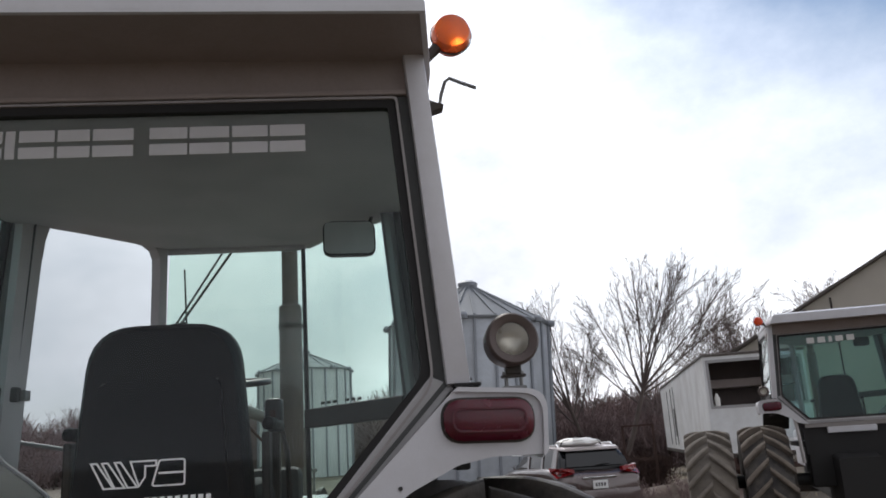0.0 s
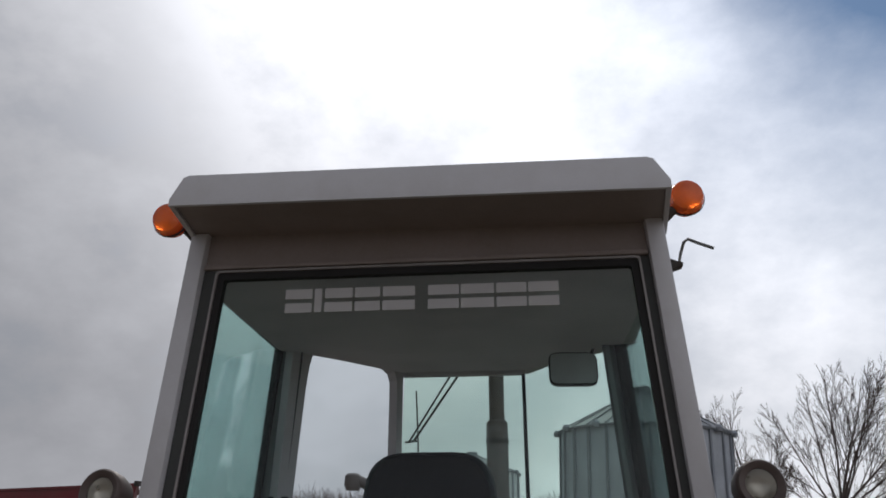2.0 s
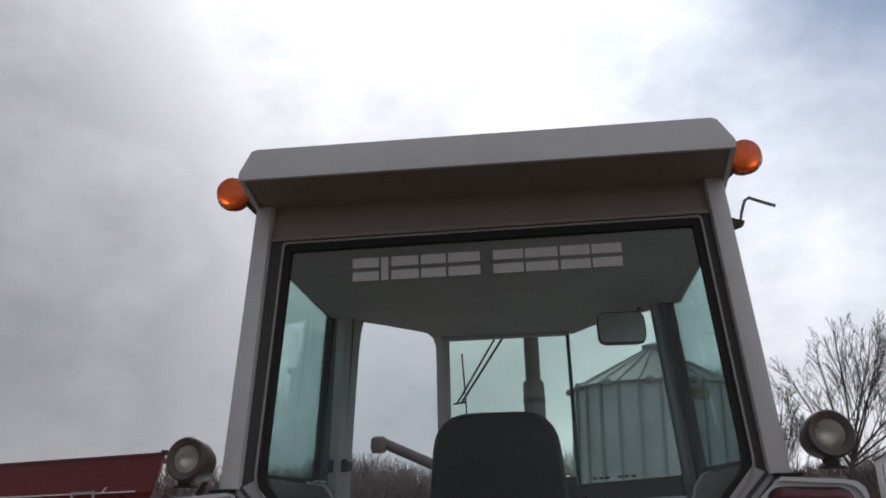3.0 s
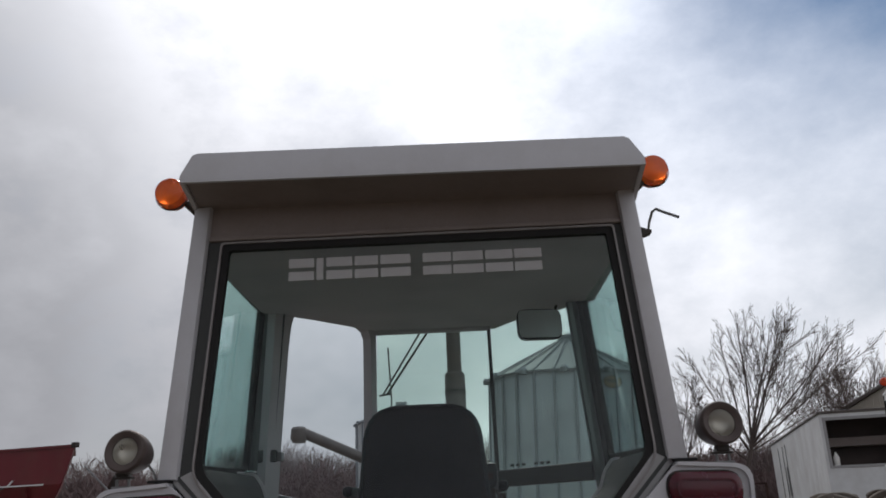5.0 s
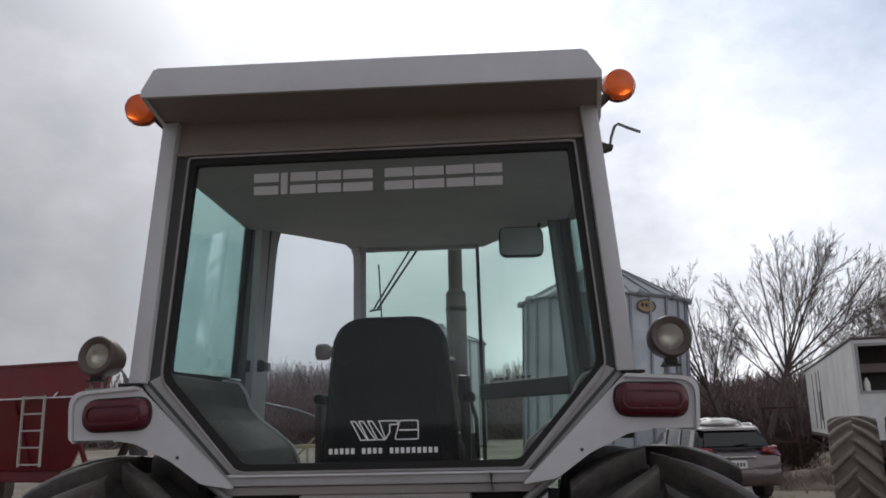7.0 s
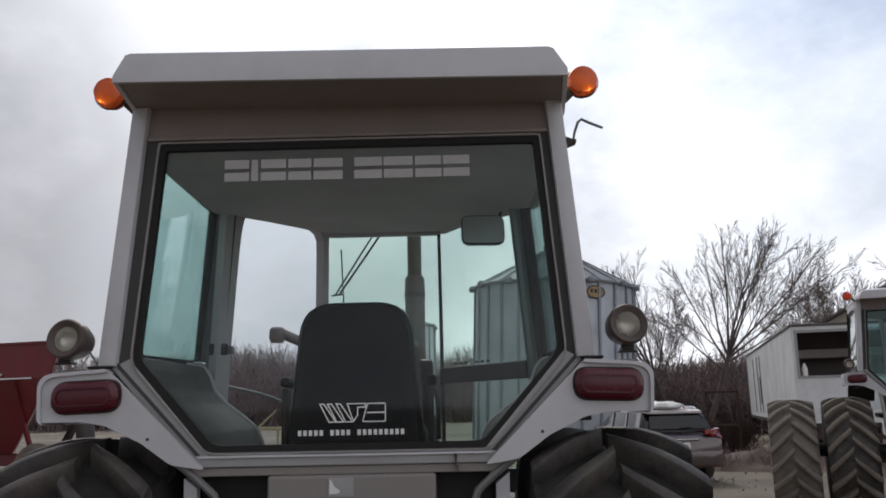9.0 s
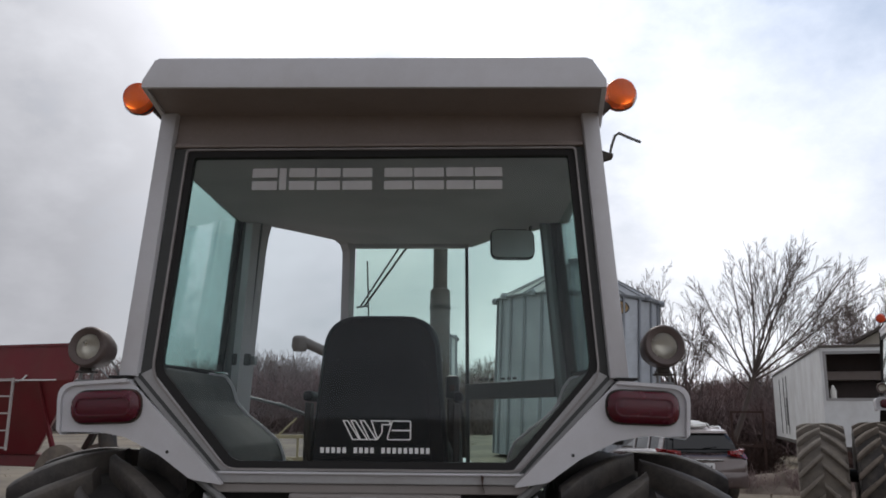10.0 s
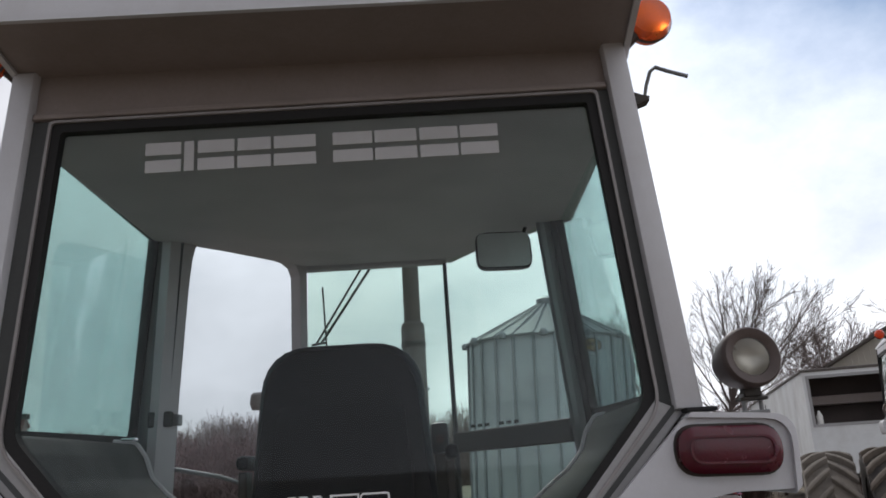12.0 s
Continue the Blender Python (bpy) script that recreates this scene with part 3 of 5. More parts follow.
        P("base_plate", prism(rounded([(x * s, z) for x, z in inset(st, -0.006)], 0.054, 6), -0.052, -0.046), IRON, parent=tl)
        # work lamp, a drum turned slightly outwards on a spring stand
        mm = Matrix.Translation((0.952 if s > 0 else -0.938, -0.045, 1.915 if s > 0 else 1.906)) @ Matrix.Rotation(radians(6 * s), 4, "Z") @ Matrix.Rotation(radians(-6), 4, "X") @ TO_BACK
        wlamp = P("work_light", lathe([(0, -0.085), (0.03, -0.083), (0.052, -0.068), (0.064, -0.03), (0.067, 0.0), (0.0685, 0.018), (0.0675, 0.03), (0.062, 0.036), (0.047, 0.031), (0.043, 0.028), (0.043, 0.006)], 32, mm), LAMP_BODY, "round work light with a brown-grey shell", smooth=True)
        P("reflector", lathe([(0.0425, 0.016), (0.038, 0.0), (0.025, -0.012), (0, -0.018)], 24, mm @ Matrix.Translation((0, 0, 0.006))), REFLECTOR, parent=wlamp, smooth=True)
        ln = P("lens", lathe([(0.0428, 0.028), (0.033, 0.032), (0.018, 0.0345), (0, 0.035)], 24, mm), LENS_CLEAR, "dull clear lens", parent=wlamp, smooth=True)
        ln.visible_shadow = False
        for dx in (-0.019, 0.019):
            P("screw", lathe([(0, 0.0), (0.005, 0.0), (0.005, 0.03), (0.009, 0.03), (0.009, 0.038), (0, 0.038)], 10, Matrix.Translation((0.956 * s + dx, -0.03, 1.801))), STEEL_TUBE, parent=wlamp)
        P("bracket", box(0.956 * s - 0.03, 0.956 * s + 0.03, -0.05, -0.01, 1.824, 1.831, 0.002), IRON, parent=wlamp)
        P("foot", box(0.956 * s - 0.03, 0.956 * s + 0.03, -0.05, -0.01, 1.794, 1.802, 0.002), STEEL_TUBE, parent=wlamp)
        P("stem", box(0.956 * s - 0.02, 0.956 * s + 0.02, -0.045, -0.015, 1.831, 1.856, 0.004), IRON, parent=wlamp)
        if s < 0 and main:
            P("wire", tube([(-0.915, -0.02, 1.90), (-0.89, -0.015, 1.875), (-0.868, -0.01, 1.845), (-0.855, 0.0, 1.81)], 0.004, 6), STEEL_TUBE, parent=wlamp)
        # amber lamp: fat round lens on an arm
        am = Matrix.Translation((0.864 if s > 0 else -0.871, 0.03 if s > 0 else 0.0, 2.822 if s > 0 else 2.811)) @ TO_BACK
        amber = P("amber_light", lathe([(0, -0.045), (0.03, -0.044), (0.05, -0.034), (0.0575, -0.012), (0.058, 0.012), (0.05, 0.034), (0.03, 0.044), (0, 0.046)], 32, am), AMBER if main else AMBER_RED, "round amber warning light" if main else "small red-orange warning light", smooth=True)
        P("lens_rim", lathe([(0.0588, -0.006), (0.0608, -0.004), (0.0608, 0.004), (0.0588, 0.006)], 32, am, closed=True), IRON, parent=amber, smooth=True)
        P("arm", tube([(0.82 * s, 0.03, 2.785), (0.80 * s, 0.03, 2.762), (0.772 * s, 0.03, 2.74)], [0.018, 0.015, 0.02], 8), IRON, parent=amber)
    if main:
        arm = P("mirror_bracket", tube([(0.79, -0.01, 2.577), (0.813, -0.02, 2.584), (0.818, -0.026, 2.61), (0.83, -0.035, 2.645), (0.842, -0.043, 2.652), (0.868, -0.054, 2.634), (0.909, -0.072, 2.608)], 0.005, 8), STEEL_TUBE, "bent steel mirror arm without its mirror", smooth=True)
        P("clamp", prism([(0.775, 2.558), (0.79, 2.562), (0.822, 2.572), (0.824, 2.584), (0.79, 2.59), (0.775, 2.6)], -0.028, 0.01, bevel=0.003), IRON, parent=arm)
    # roof cap with a deep lip at the rear
    plan = [(-0.744, -0.28), (0.766, -0.28), (0.80, 0.06), (0.82, 1.16), (0.40, 1.76), (-0.40, 1.76), (-0.82, 1.16), (-0.79, 0.06)]
    top = [(-0.707, -0.277), (0.719, -0.277), (0.75, 0.06), (0.75, 1.10), (0.34, 1.62), (-0.34, 1.62), (-0.75, 1.10), (-0.75, 0.06)]
    crown = [(x * 0.9, 0.6 + (y - 0.6) * 0.9) for x, y in top]
    bm = loft([[(x, y, 2.738) for x, y in plan], [(x, y, 2.757) for x, y in plan], [(x, y, 2.832) for x, y in top], [(x, y, 2.86) for x, y in crown]])
    bmesh.ops.bevel(bm, geom=[e for e in bm.edges if min(v.co.z for v in e.verts) > 2.81 or abs(e.verts[0].co.z - e.verts[1].co.z) > 0.05], offset=0.005, segments=2, affect="EDGES")
    roof = P("roof", bm, WHITE, "white sheet-metal cab roof with an overhanging lip", smooth=True)
    # underside drawn in the shaded paint colour
    P("roof_underside", prism([(x * 0.985, 0.6 + (y - 0.6) * 0.985) for x, y in plan], 2.752, 2.7375, axis="z"), UNDER, "dusty underside coloured dark for its shade", parent=roof)
    lip_in = [(x * 0.982, 0.6 + (y - 0.6) * 0.985) for x, y in plan]
    P("roof_lip", ring(plan, lip_in, 2.729, 2.7385, axis="z"), WHITE, parent=roof)
    roof.matrix_local = Matrix.Translation((0, 0, 2.74)) @ Matrix.Rotation(radians(0.55), 4, "Y") @ Matrix.Translation((0, 0, -2.74))
    # headliner
    P("headliner", prism([(-0.70, 0.045), (0.70, 0.045), (0.79, 0.1), (0.80, 1.1), (0.33, 1.58), (-0.33, 1.55), (-0.59, 1.235), (-0.635, 1.13), (-0.70, 1.06), (-0.80, 1.04), (-0.79, 0.1)], 2.605, 2.7265, axis="z", bevel=0.02), LINER, "dark grey padded headliner")
    # side walls: glass from the rear corner to the mid pillar
    for s in (-1, 1):
        X = lambda z, y=0.0: s * (0.763 + (2.72 - z) * 0.078) + (-0.026 if s > 0 else -0.03) * y
        outer = rounded([(0.085, 2.63), (1.08, 2.63), (1.08, 1.88), (0.085, 1.86)], 0.04)
        bm = prism(outer, -0.003, 0.003, axis="x")
        for v in bm.verts:
            v.co.x += X(v.co.z, v.co.y)
        g = P("side_window", bm, SIDE_TINT, "green-tinted side window")
        g.visible_shadow = False
        bm = ring(rounded([(0.06, 2.66), (1.11, 2.66), (1.11, 1.85), (0.06, 1.83)], 0.05), inset(outer, 0.012), -0.014, 0.014, axis="x")
        for v in bm.verts:
            v.co.x += X(v.co.z, v.co.y)
        P("window_seal", bm, RUBBER, parent=g)
        bm = box(-0.02, 0.02, 0.05, 1.10, 2.66, 2.735, 0.006)
        for v in bm.verts:
            v.co.x += X(v.co.z, v.co.y)
        P("side_rail", bm, WHITE)
        bm = box(-0.02, 0.02, 0.14, 1.12, 1.60, 1.84, 0.006)
        for v in bm.verts:
            v.co.x += X(max(1.8, v.co.z), v.co.y)
        P("side_panel", bm, TRIM)
        # mid pillar
        a_, b_, lean_ = (0.652, 0.735, 0.08) if s > 0 else (0.692, 0.828, 0.062)

        def upright(x0, x1, y0, y1):
            bm = prism([(x0 * s, y0), ((x0 + 0.02) * s, y1), ((x1 - 0.01) * s, y1), (x1 * s, y0 + 0.008)], 1.25, 2.735, axis="z")
            for v in bm.verts:
                v.co.x += s * (2.6 - v.co.z) * lean_
            return bm
        pil = P("mid_pillar", upright(a_, b_, 1.075, 1.165), POST, "grey cab pillar")
        P("pillar_seal", upright(b_ - 0.03, b_ + 0.004, 1.066, 1.082), RUBBER, "black window seal strip", parent=pil)
        if s < 0:
            P("door_stop", upright(a_ - 0.002, a_ + 0.05, 1.064, 1.078), TRIM, "dark door seal strip", parent=pil)
            P("pillar_bead", upright(a_ + 0.053, a_ + 0.06, 1.067, 1.078), POST, parent=pil)
        else:
            P("pillar_bead", upright(a_ + 0.012, a_ + 0.02, 1.067, 1.078), POST, parent=pil)
    # front: centre windscreen, quarter glass on the right, open doorway on the left
    ws = [(-0.305, 2.595), (0.292, 2.595), (0.30, 1.45), (-0.335, 1.45)]
    g = P("windscreen", prism(ws, 1.575, 1.581), TINT, "green-tinted windscreen pane")
    g.visible_shadow = False
    P("front_post", prism([(-0.354, 2.61), (-0.318, 2.61), (-0.328, 1.3), (-0.374, 1.3)], 1.55, 1.595, bevel=0.006), TRIM)
    P("front_post", prism([(0.288, 2.61), (0.306, 2.61), (0.316, 1.3), (0.294, 1.3)], 1.56, 1.59, bevel=0.004), TRIM)
    P("front_rail", box(-0.34, 0.31, 1.54, 1.60, 2.59, 2.735, 0.01), LINER)
    P("front_panel", box(-0.36, 0.33, 1.55, 1.60, 1.25, 1.45, 0.01), TRIM)
    def slanted(bm, s, x0=0.31, y0=1.575, x1=0.70, y1=1.11):
        d = Vector((x1 - x0, y1 - y0))
        for v in bm.verts:  # u along x in 0..1, y is thickness
            u, th = v.co.x, v.co.y
            nrm = Vector((-d.y, d.x)).normalized() * -1
            q = Vector((x0, y0)) + d * u + nrm * th
            v.co.x, v.co.y = s * (q.x + 0.04 * u * max(0, 2.6 - v.co.z)), q.y
        return bm
    g = P("quarter_window", slanted(prism(rounded([(0.0, 2.60), (0.97, 2.64), (0.97, 1.35), (0.0, 1.35)], 0.01), -0.003, 0.003), 1), TINT, "green-tinted front quarter window")
    g.visible_shadow = False
    if main:
        for k in range(7):
            if k != 3:
                P("sticker_bar", slanted(box(0.125 + 0.065 * k, 0.165 + 0.065 * k, -0.006, -0.004, 1.874, 1.886), 1), LOGO_DARK, "small dark sticker mark", parent=g)
    P("cross_bar", slanted(prism([(0.0, 1.858), (1.0, 1.868), (1.0, 1.785), (0.0, 1.778)], -0.03, 0.03, bevel=0.006), 1), TRIM, "dark cross bar of the quarter window")
    P("front_side_rail", slanted(prism([(-0.02, 2.60), (1.0, 2.645), (1.0, 2.735), (-0.02, 2.735)], -0.03, 0.03), 1), LINER)
    doorway = [(0.045, 2.735), (0.045, 1.3), (0.1, 1.3), (0.108, 2.48), (0.112, 2.56), (0.14, 2.598), (0.2, 2.618), (0.3, 2.624), (0.5, 2.625), (0.65, 2.624), (0.76, 2.627), (0.81, 2.635), (0.85, 2.641), (0.885, 2.639), (0.925, 2.624), (0.955, 2.595), (0.972, 2.545), (0.984, 2.45), (0.992, 2.26), (1.0, 2.0), (1.0, 1.3), (1.12, 1.3), (1.12, 2.735)]
    P("front_side_rail", slanted(prism(doorway, -0.03, 0.03), -1), LINER, "grey padded door surround with a humped corner")
    P("lower_quarter_panel", slanted(prism([(0.0, 1.36), (1.0, 1.36), (1.0, 1.25), (0.0, 1.25)], -0.02, 0.02), 1), TRIM)
    # the left door, swung wide open on the mid pillar
    dm = Matrix.Translation((-0.80, 1.17, 0)) @ Matrix.Rotation(radians(256), 4, "Z") if main else Matrix.Translation((-0.70, 1.13, 0)) @ Matrix.Rotation(radians(50), 4, "Z")
    dl = [(0.02, 2.55), (0.60, 2.50), (0.62, 1.3), (0.02, 1.3)]
    bm = prism(rounded(dl, 0.09), -0.003, 0.003)
    bmesh.ops.transform(bm, matrix=dm, verts=bm.verts)
    door = P("cab_door", bm, CLEAR, "frameless glass cab door standing open" if main else "closed glass cab door")
    door.visible_shadow = False
    if main:
        P("door_latch", box(-0.80, -0.715, 1.05, 1.12, 1.92, 1.975, 0.006), TRIM, "black door latch")
        P("latch_striker", box(-0.745, -0.695, 1.075, 1.12, 1.925, 1.965, 0.004), STEEL_TUBE)
    # seat
    def seat_ring(y, w, z0, z1, r):
        return [(x, y, z) for x, z in rounded([(-w * 0.8, z1), (w * 0.8, z1), (w, z0), (-w, z0)], [r, r, 0.03, 0.03], 6)]
    sx = -0.012
    bm = loft([seat_ring(0.335, 0.19, 1.56, 2.03, 0.13), seat_ring(0.325, 0.245, 1.5, 2.05, 0.14), seat_ring(0.350, 0.262, 1.47, 2.065, 0.14), seat_ring(0.410, 0.265, 1.47, 2.07, 0.14), seat_ring(0.450, 0.25, 1.48, 2.05, 0.14), seat_ring(0.465, 0.2, 1.5, 2.01, 0.12)])
    bmesh.ops.translate(bm, verts=bm.verts, vec=(sx, 0, 0))
    seat = P("seat", bm, SEAT, "black vinyl operator seat back", smooth=True)
    P("back_shell", prism([(x + sx, z) for x, z in rounded([(-0.17, 1.9), (0.17, 1.9), (0.2, 1.5), (-0.2, 1.5)], 0.03)], 0.313, 0.33, bevel=0.006), SHELL, parent=seat)
    P("piping", tube([(sx - 0.185, 0.318, 1.5), (sx - 0.162, 0.318, 1.895), (sx + 0.162, 0.318, 1.895), (sx + 0.185, 0.318, 1.5)], 0.004, 6), TRIM, parent=seat)
    P("cushion", box(sx - 0.26, sx + 0.26, 0.38, 0.88, 1.46, 1.6, 0.05), SEAT, parent=seat, smooth=True)
    P("pedestal", box(sx - 0.18, sx + 0.18, 0.44, 0.82, 1.261, 1.46, 0.02), IRON, parent=seat)
    for s in (-1, 1):
        P("armrest", box(sx + s * 0.29 - 0.02, sx + s * 0.29 + 0.02, 0.42, 0.72, 1.745, 1.785, 0.016), SEAT, parent=seat, smooth=True)
        P("armrest_bracket", box(sx + s * 0.285 - 0.012, sx + s * 0.285 + 0.012, 0.41, 0.48, 1.5, 1.74, 0.006), IRON, parent=seat)
    # console liners inside the fenders
    for s in (-1, 1):
        prof = [(0.84, 1.865), (0.76, 1.855), (0.728, 1.81), (0.705, 1.745), (0.655, 1.69), (0.58, 1.635), (0.515, 1.58), (0.488, 1.52), (0.478, 1.45), (0.478, 1.26), (0.84, 1.26)]
        curve = rounded([(x * s, z) for x, z in prof], [0.005, 0.03, 0.04, 0.05, 0.06, 0.06, 0.05, 0.05, 0.02, 0.005, 0.005], 4)
        # on the second tractor the liner takes the black shade colour
        liner = P("fender_liner", prism(curve[:46] + [(x + 0.03 * s, z - 0.03) for x, z in curve[45:3:-1]], 0.08, 0.85), OLIVE if main else SHADE_IRON, "dusty grey-green inner fender liner", smooth=True)
        if main:
            P("liner_edge", tube([(x, 0.852, z) for x, z in curve[4:42]], 0.011, 8), LINER, parent=liner, smooth=True)
    if main:
        P("door_check", tube([(-0.73, 1.12, 1.775), (-0.61, 1.3, 1.74), (-0.47, 1.42, 1.68), (-0.37, 1.55, 1.66)], 0.008, 8), STEEL_TUBE)
        P("clip", box(-0.79, -0.745, 0.80, 0.835, 1.866, 1.874, 0.003), CHROME)
        # levers and steering wheel
        lv = P("control_column", box(0.222, 0.262, 0.85, 0.90, 1.262, 1.775, 0.008), IRON, "dark control column beside the seat")
        P("control_head", box(0.212, 0.274, 0.835, 0.91, 1.765, 1.868, 0.016), PLASTIC, parent=lv, smooth=True)
        P("switch", box(0.232, 0.254, 0.829, 0.836, 1.80, 1.825, 0.002), RUST, parent=lv)
        P("side_lever", tube([(0.268, 0.86, 1.76), (0.292, 0.83, 1.68), (0.296, 0.83, 1.52)], 0.009, 8), IRON, parent=lv, smooth=True)
        bm = lathe([(0.19 + 0.014 * math.cos(a), 0.014 * math.sin(a)) for a in [k * math.pi / 4 for k in range(8)]], 32, Matrix.Translation((-0.02, 1.28, 1.965)) @ Matrix.Rotation(radians(7), 4, "X"), closed=True)
        sw = P("steering_wheel", bm, PLASTIC, "black steering wheel", smooth=True)
        P("steering_column", tube([(-0.02, 1.28, 1.96), (0, 1.42, 1.45)], 0.03, 10), IRON, parent=sw)
        for k in range(3):
            a = 2 * math.pi * k / 3 + 0.5
            q = Matrix.Rotation(radians(7), 4, "X") @ Vector((0.185 * math.cos(a), 0.185 * math.sin(a), 0))
            P("spoke", tube([(-0.02, 1.28, 1.96), (q.x - 0.02, 1.28 + q.y, 1.965 + q.z)], 0.009, 6), PLASTIC, parent=sw)
        P("dash", box(-0.28, 0.28, 1.42, 1.55, 1.262, 1.62, 0.03), TRIM)
        # inside mirror
        mp = rounded([(-0.106, 0.074), (0.106, 0.074), (0.106, -0.074), (-0.106, -0.074)], 0.036)
        mmat = Matrix.Translation((0.523, 1.1, 2.507)) @ Matrix.Rotation(radians(4), 4, "Z") @ Matrix.Rotation(radians(-7), 4, "X")
        bm = prism(mp, -0.012, 0.018, bevel=0.006)
        bmesh.ops.transform(bm, matrix=mmat, verts=bm.verts)
        mr = P("rear_view_mirror", bm, PLASTIC, "grey rear-view mirror with rounded corners", smooth=True)
        bm = prism(inset(mp, 0.0055), -0.0145, -0.0125)
        bmesh.ops.transform(bm, matrix=mmat, verts=bm.verts)
        # Half-matt grey stands in for what the mirror reflects.
        P("mirror_glass", bm, material("greyed_mirror_glass", (0.6, 0.62, 0.61), 0.38, 0.55, var=0.15, scale=8, bump=0.05), parent=mr)
        P("mirror_stem", tube([(0.6, 1.14, 2.56), (0.62, 1.13, 2.612)], 0.008, 8), IRON, parent=mr)
        # wiper and aerial outside the windscreen
        wp = P("wiper", tube([(-0.035, 1.61, 2.60), (-0.26, 1.615, 2.275)], 0.006, 6), PLASTIC, "double-armed wiper parked on the windscreen")
        P("second_arm", tube([(-0.075, 1.61, 2.60), (-0.285, 1.615, 2.268)], 0.005, 6), PLASTIC, parent=wp)
        P("blade", tube([(-0.30, 1.61, 2.27), (-0.235, 1.61, 2.278)], 0.006, 6), PLASTIC, parent=wp)
        P("aerial", tube([(-0.252, 1.63, 2.53), (-0.238, 1.63, 2.26), (-0.235, 1.63, 1.5)], 0.0042, 6), PLASTIC)
        # lettering on the glass drawn as plain strips
        for a, b, kind in GLYPHS:
            x0, x1 = (a - 588) * 0.00202, (b - 588) * 0.00202
            if kind == 1:
                bm = box(x0, x1, 0.0015, 0.0035, 2.467, 2.546)
            else:
                bm = box(x0, x1, 0.0015, 0.0035, 2.467, 2.499)
                box(x0, x1, 0.0015, 0.0035, 2.513, 2.546, bm=bm)
            P("decal_strip", bm, DECAL, "pale grey decal strips across the top of the glass", parent=w)
        for x in (-0.094, -0.068, -0.038):
            o = [(x, 1.676), (x + 0.018, 1.676), (x + 0.062, 1.612), (x + 0.034, 1.612)]
            P("decal_shape", ring(o, inset(o, 0.004), 0.0015, 0.0035), DECAL_WHITE, parent=w)
        o = [(0.0, 1.676), (0.066, 1.676), (0.066, 1.66), (0.04, 1.66), (0.04, 1.636), (0.024, 1.612), (0.014, 1.636)]
        P("decal_shape", ring(o, inset(o, 0.004), 0.0015, 0.0035), DECAL_WHITE, parent=w)
        o = rounded([(0.07, 1.676), (0.134, 1.676), (0.134, 1.612), (0.052, 1.612)], 0.008)
        P("decal_shape", ring(o, inset(o, 0.004), 0.0015, 0.0035), DECAL_WHITE, parent=w)
        P("decal_shape", box(0.07, 0.13, 0.0015, 0.0035, 1.641, 1.646), DECAL_WHITE, parent=w)
        for k in range(20):
            if k in (5, 10):
                continue
            x0 = -0.164 + 0.0183 * k
            P("decal_bar", box(x0, x0 + 0.0115, 0.0015, 0.0035, 1.57, 1.588), DECAL_WHITE, "plain white decal bar", parent=w)
    else:
        mp = rounded([(-0.1, 0.06), (0.1, 0.06), (0.1, -0.06), (-0.1, -0.06)], 0.03)
        bm = prism(mp, -0.012, 0.018, bevel=0.006)
        bmesh.ops.transform(bm, matrix=Matrix.Translation((0.5, 1.1, 2.53)), verts=bm.verts)
        mr = P("rear_view_mirror", bm, PLASTIC, "dark rear-view mirror with rounded corners", smooth=True)
        P("mirror_stem", tube([(0.5, 1.12, 2.58), (0.5, 1.12, 2.612)], 0.008, 8), IRON, parent=mr)
        for x0, x1 in ((-0.33, -0.24), (-0.2, -0.11), (-0.07, -0.03), (0.01, 0.1), (0.14, 0.23)):
            P("decal_bar", box(x0, x1, 0.0015, 0.0035, 2.47, 2.54), DECAL_WHITE, "plain white decal bar", parent=w)
    # body below and ahead of the cab
    hood = P("hood", loft([[(x, y, z) for x, z in rounded([(-wd, h0), (wd, h0), (wd, 0.85), (-wd, 0.85)], [0.08, 0.08, 0.02, 0.02], 4)] for y, wd, h0 in ((1.62, 0.34, 1.46), (2.6, 0.33, 1.44), (3.6, 0.31, 1.40), (3.68, 0.28, 1.36))]), WHITE, "white engine hood", smooth=True)
    # second tractor's frame and axle get shade as a black colour
    P("chassis", loft([[(x, y, z) for x, z in rounded([(-wd, h0), (wd, h0), (wd, 0.5), (-wd, 0.5)], 0.05, 3)] for y, wd, h0 in ((-0.35, 0.24, 1.05), (0.6, 0.28, 1.18), (1.5, 0.24, 1.0), (3.7, 0.22, 0.86))]), IRON if main else SHADE_IRON, "dark greasy gearbox and frame")
    ex = P("exhaust", lathe([(0.0, 1.4), (0.035, 1.4), (0.035, 1.55), (0.07, 1.6), (0.072, 2.572), (0.062, 2.59), (0.051, 2.594), (0.051, 3.28), (0.045, 3.28), (0.045, 2.6), (0.0, 2.6)], 24, Matrix.Translation((0.09, 3.0, 0.0))), EXHAUST, "grey upright exhaust stack", smooth=True)
    P("clamp_band", lathe([(0.073, 2.44), (0.076, 2.44), (0.076, 2.47), (0.073, 2.47)], 24, Matrix.Translation((0.09, 3.0, 0.0)), closed=True), IRON, parent=ex)
    P("rear_axle", tube([(-1.3 if main else -2.0, 0.25, 0.79), (1.3 if main else 2.0, 0.25, 0.79)], 0.08, 16), IRON if main else SHADE_IRON, smooth=True)
    P("front_axle", box(-0.7, 0.7, 3.25, 3.4, 0.42, 0.56, 0.03), IRON)
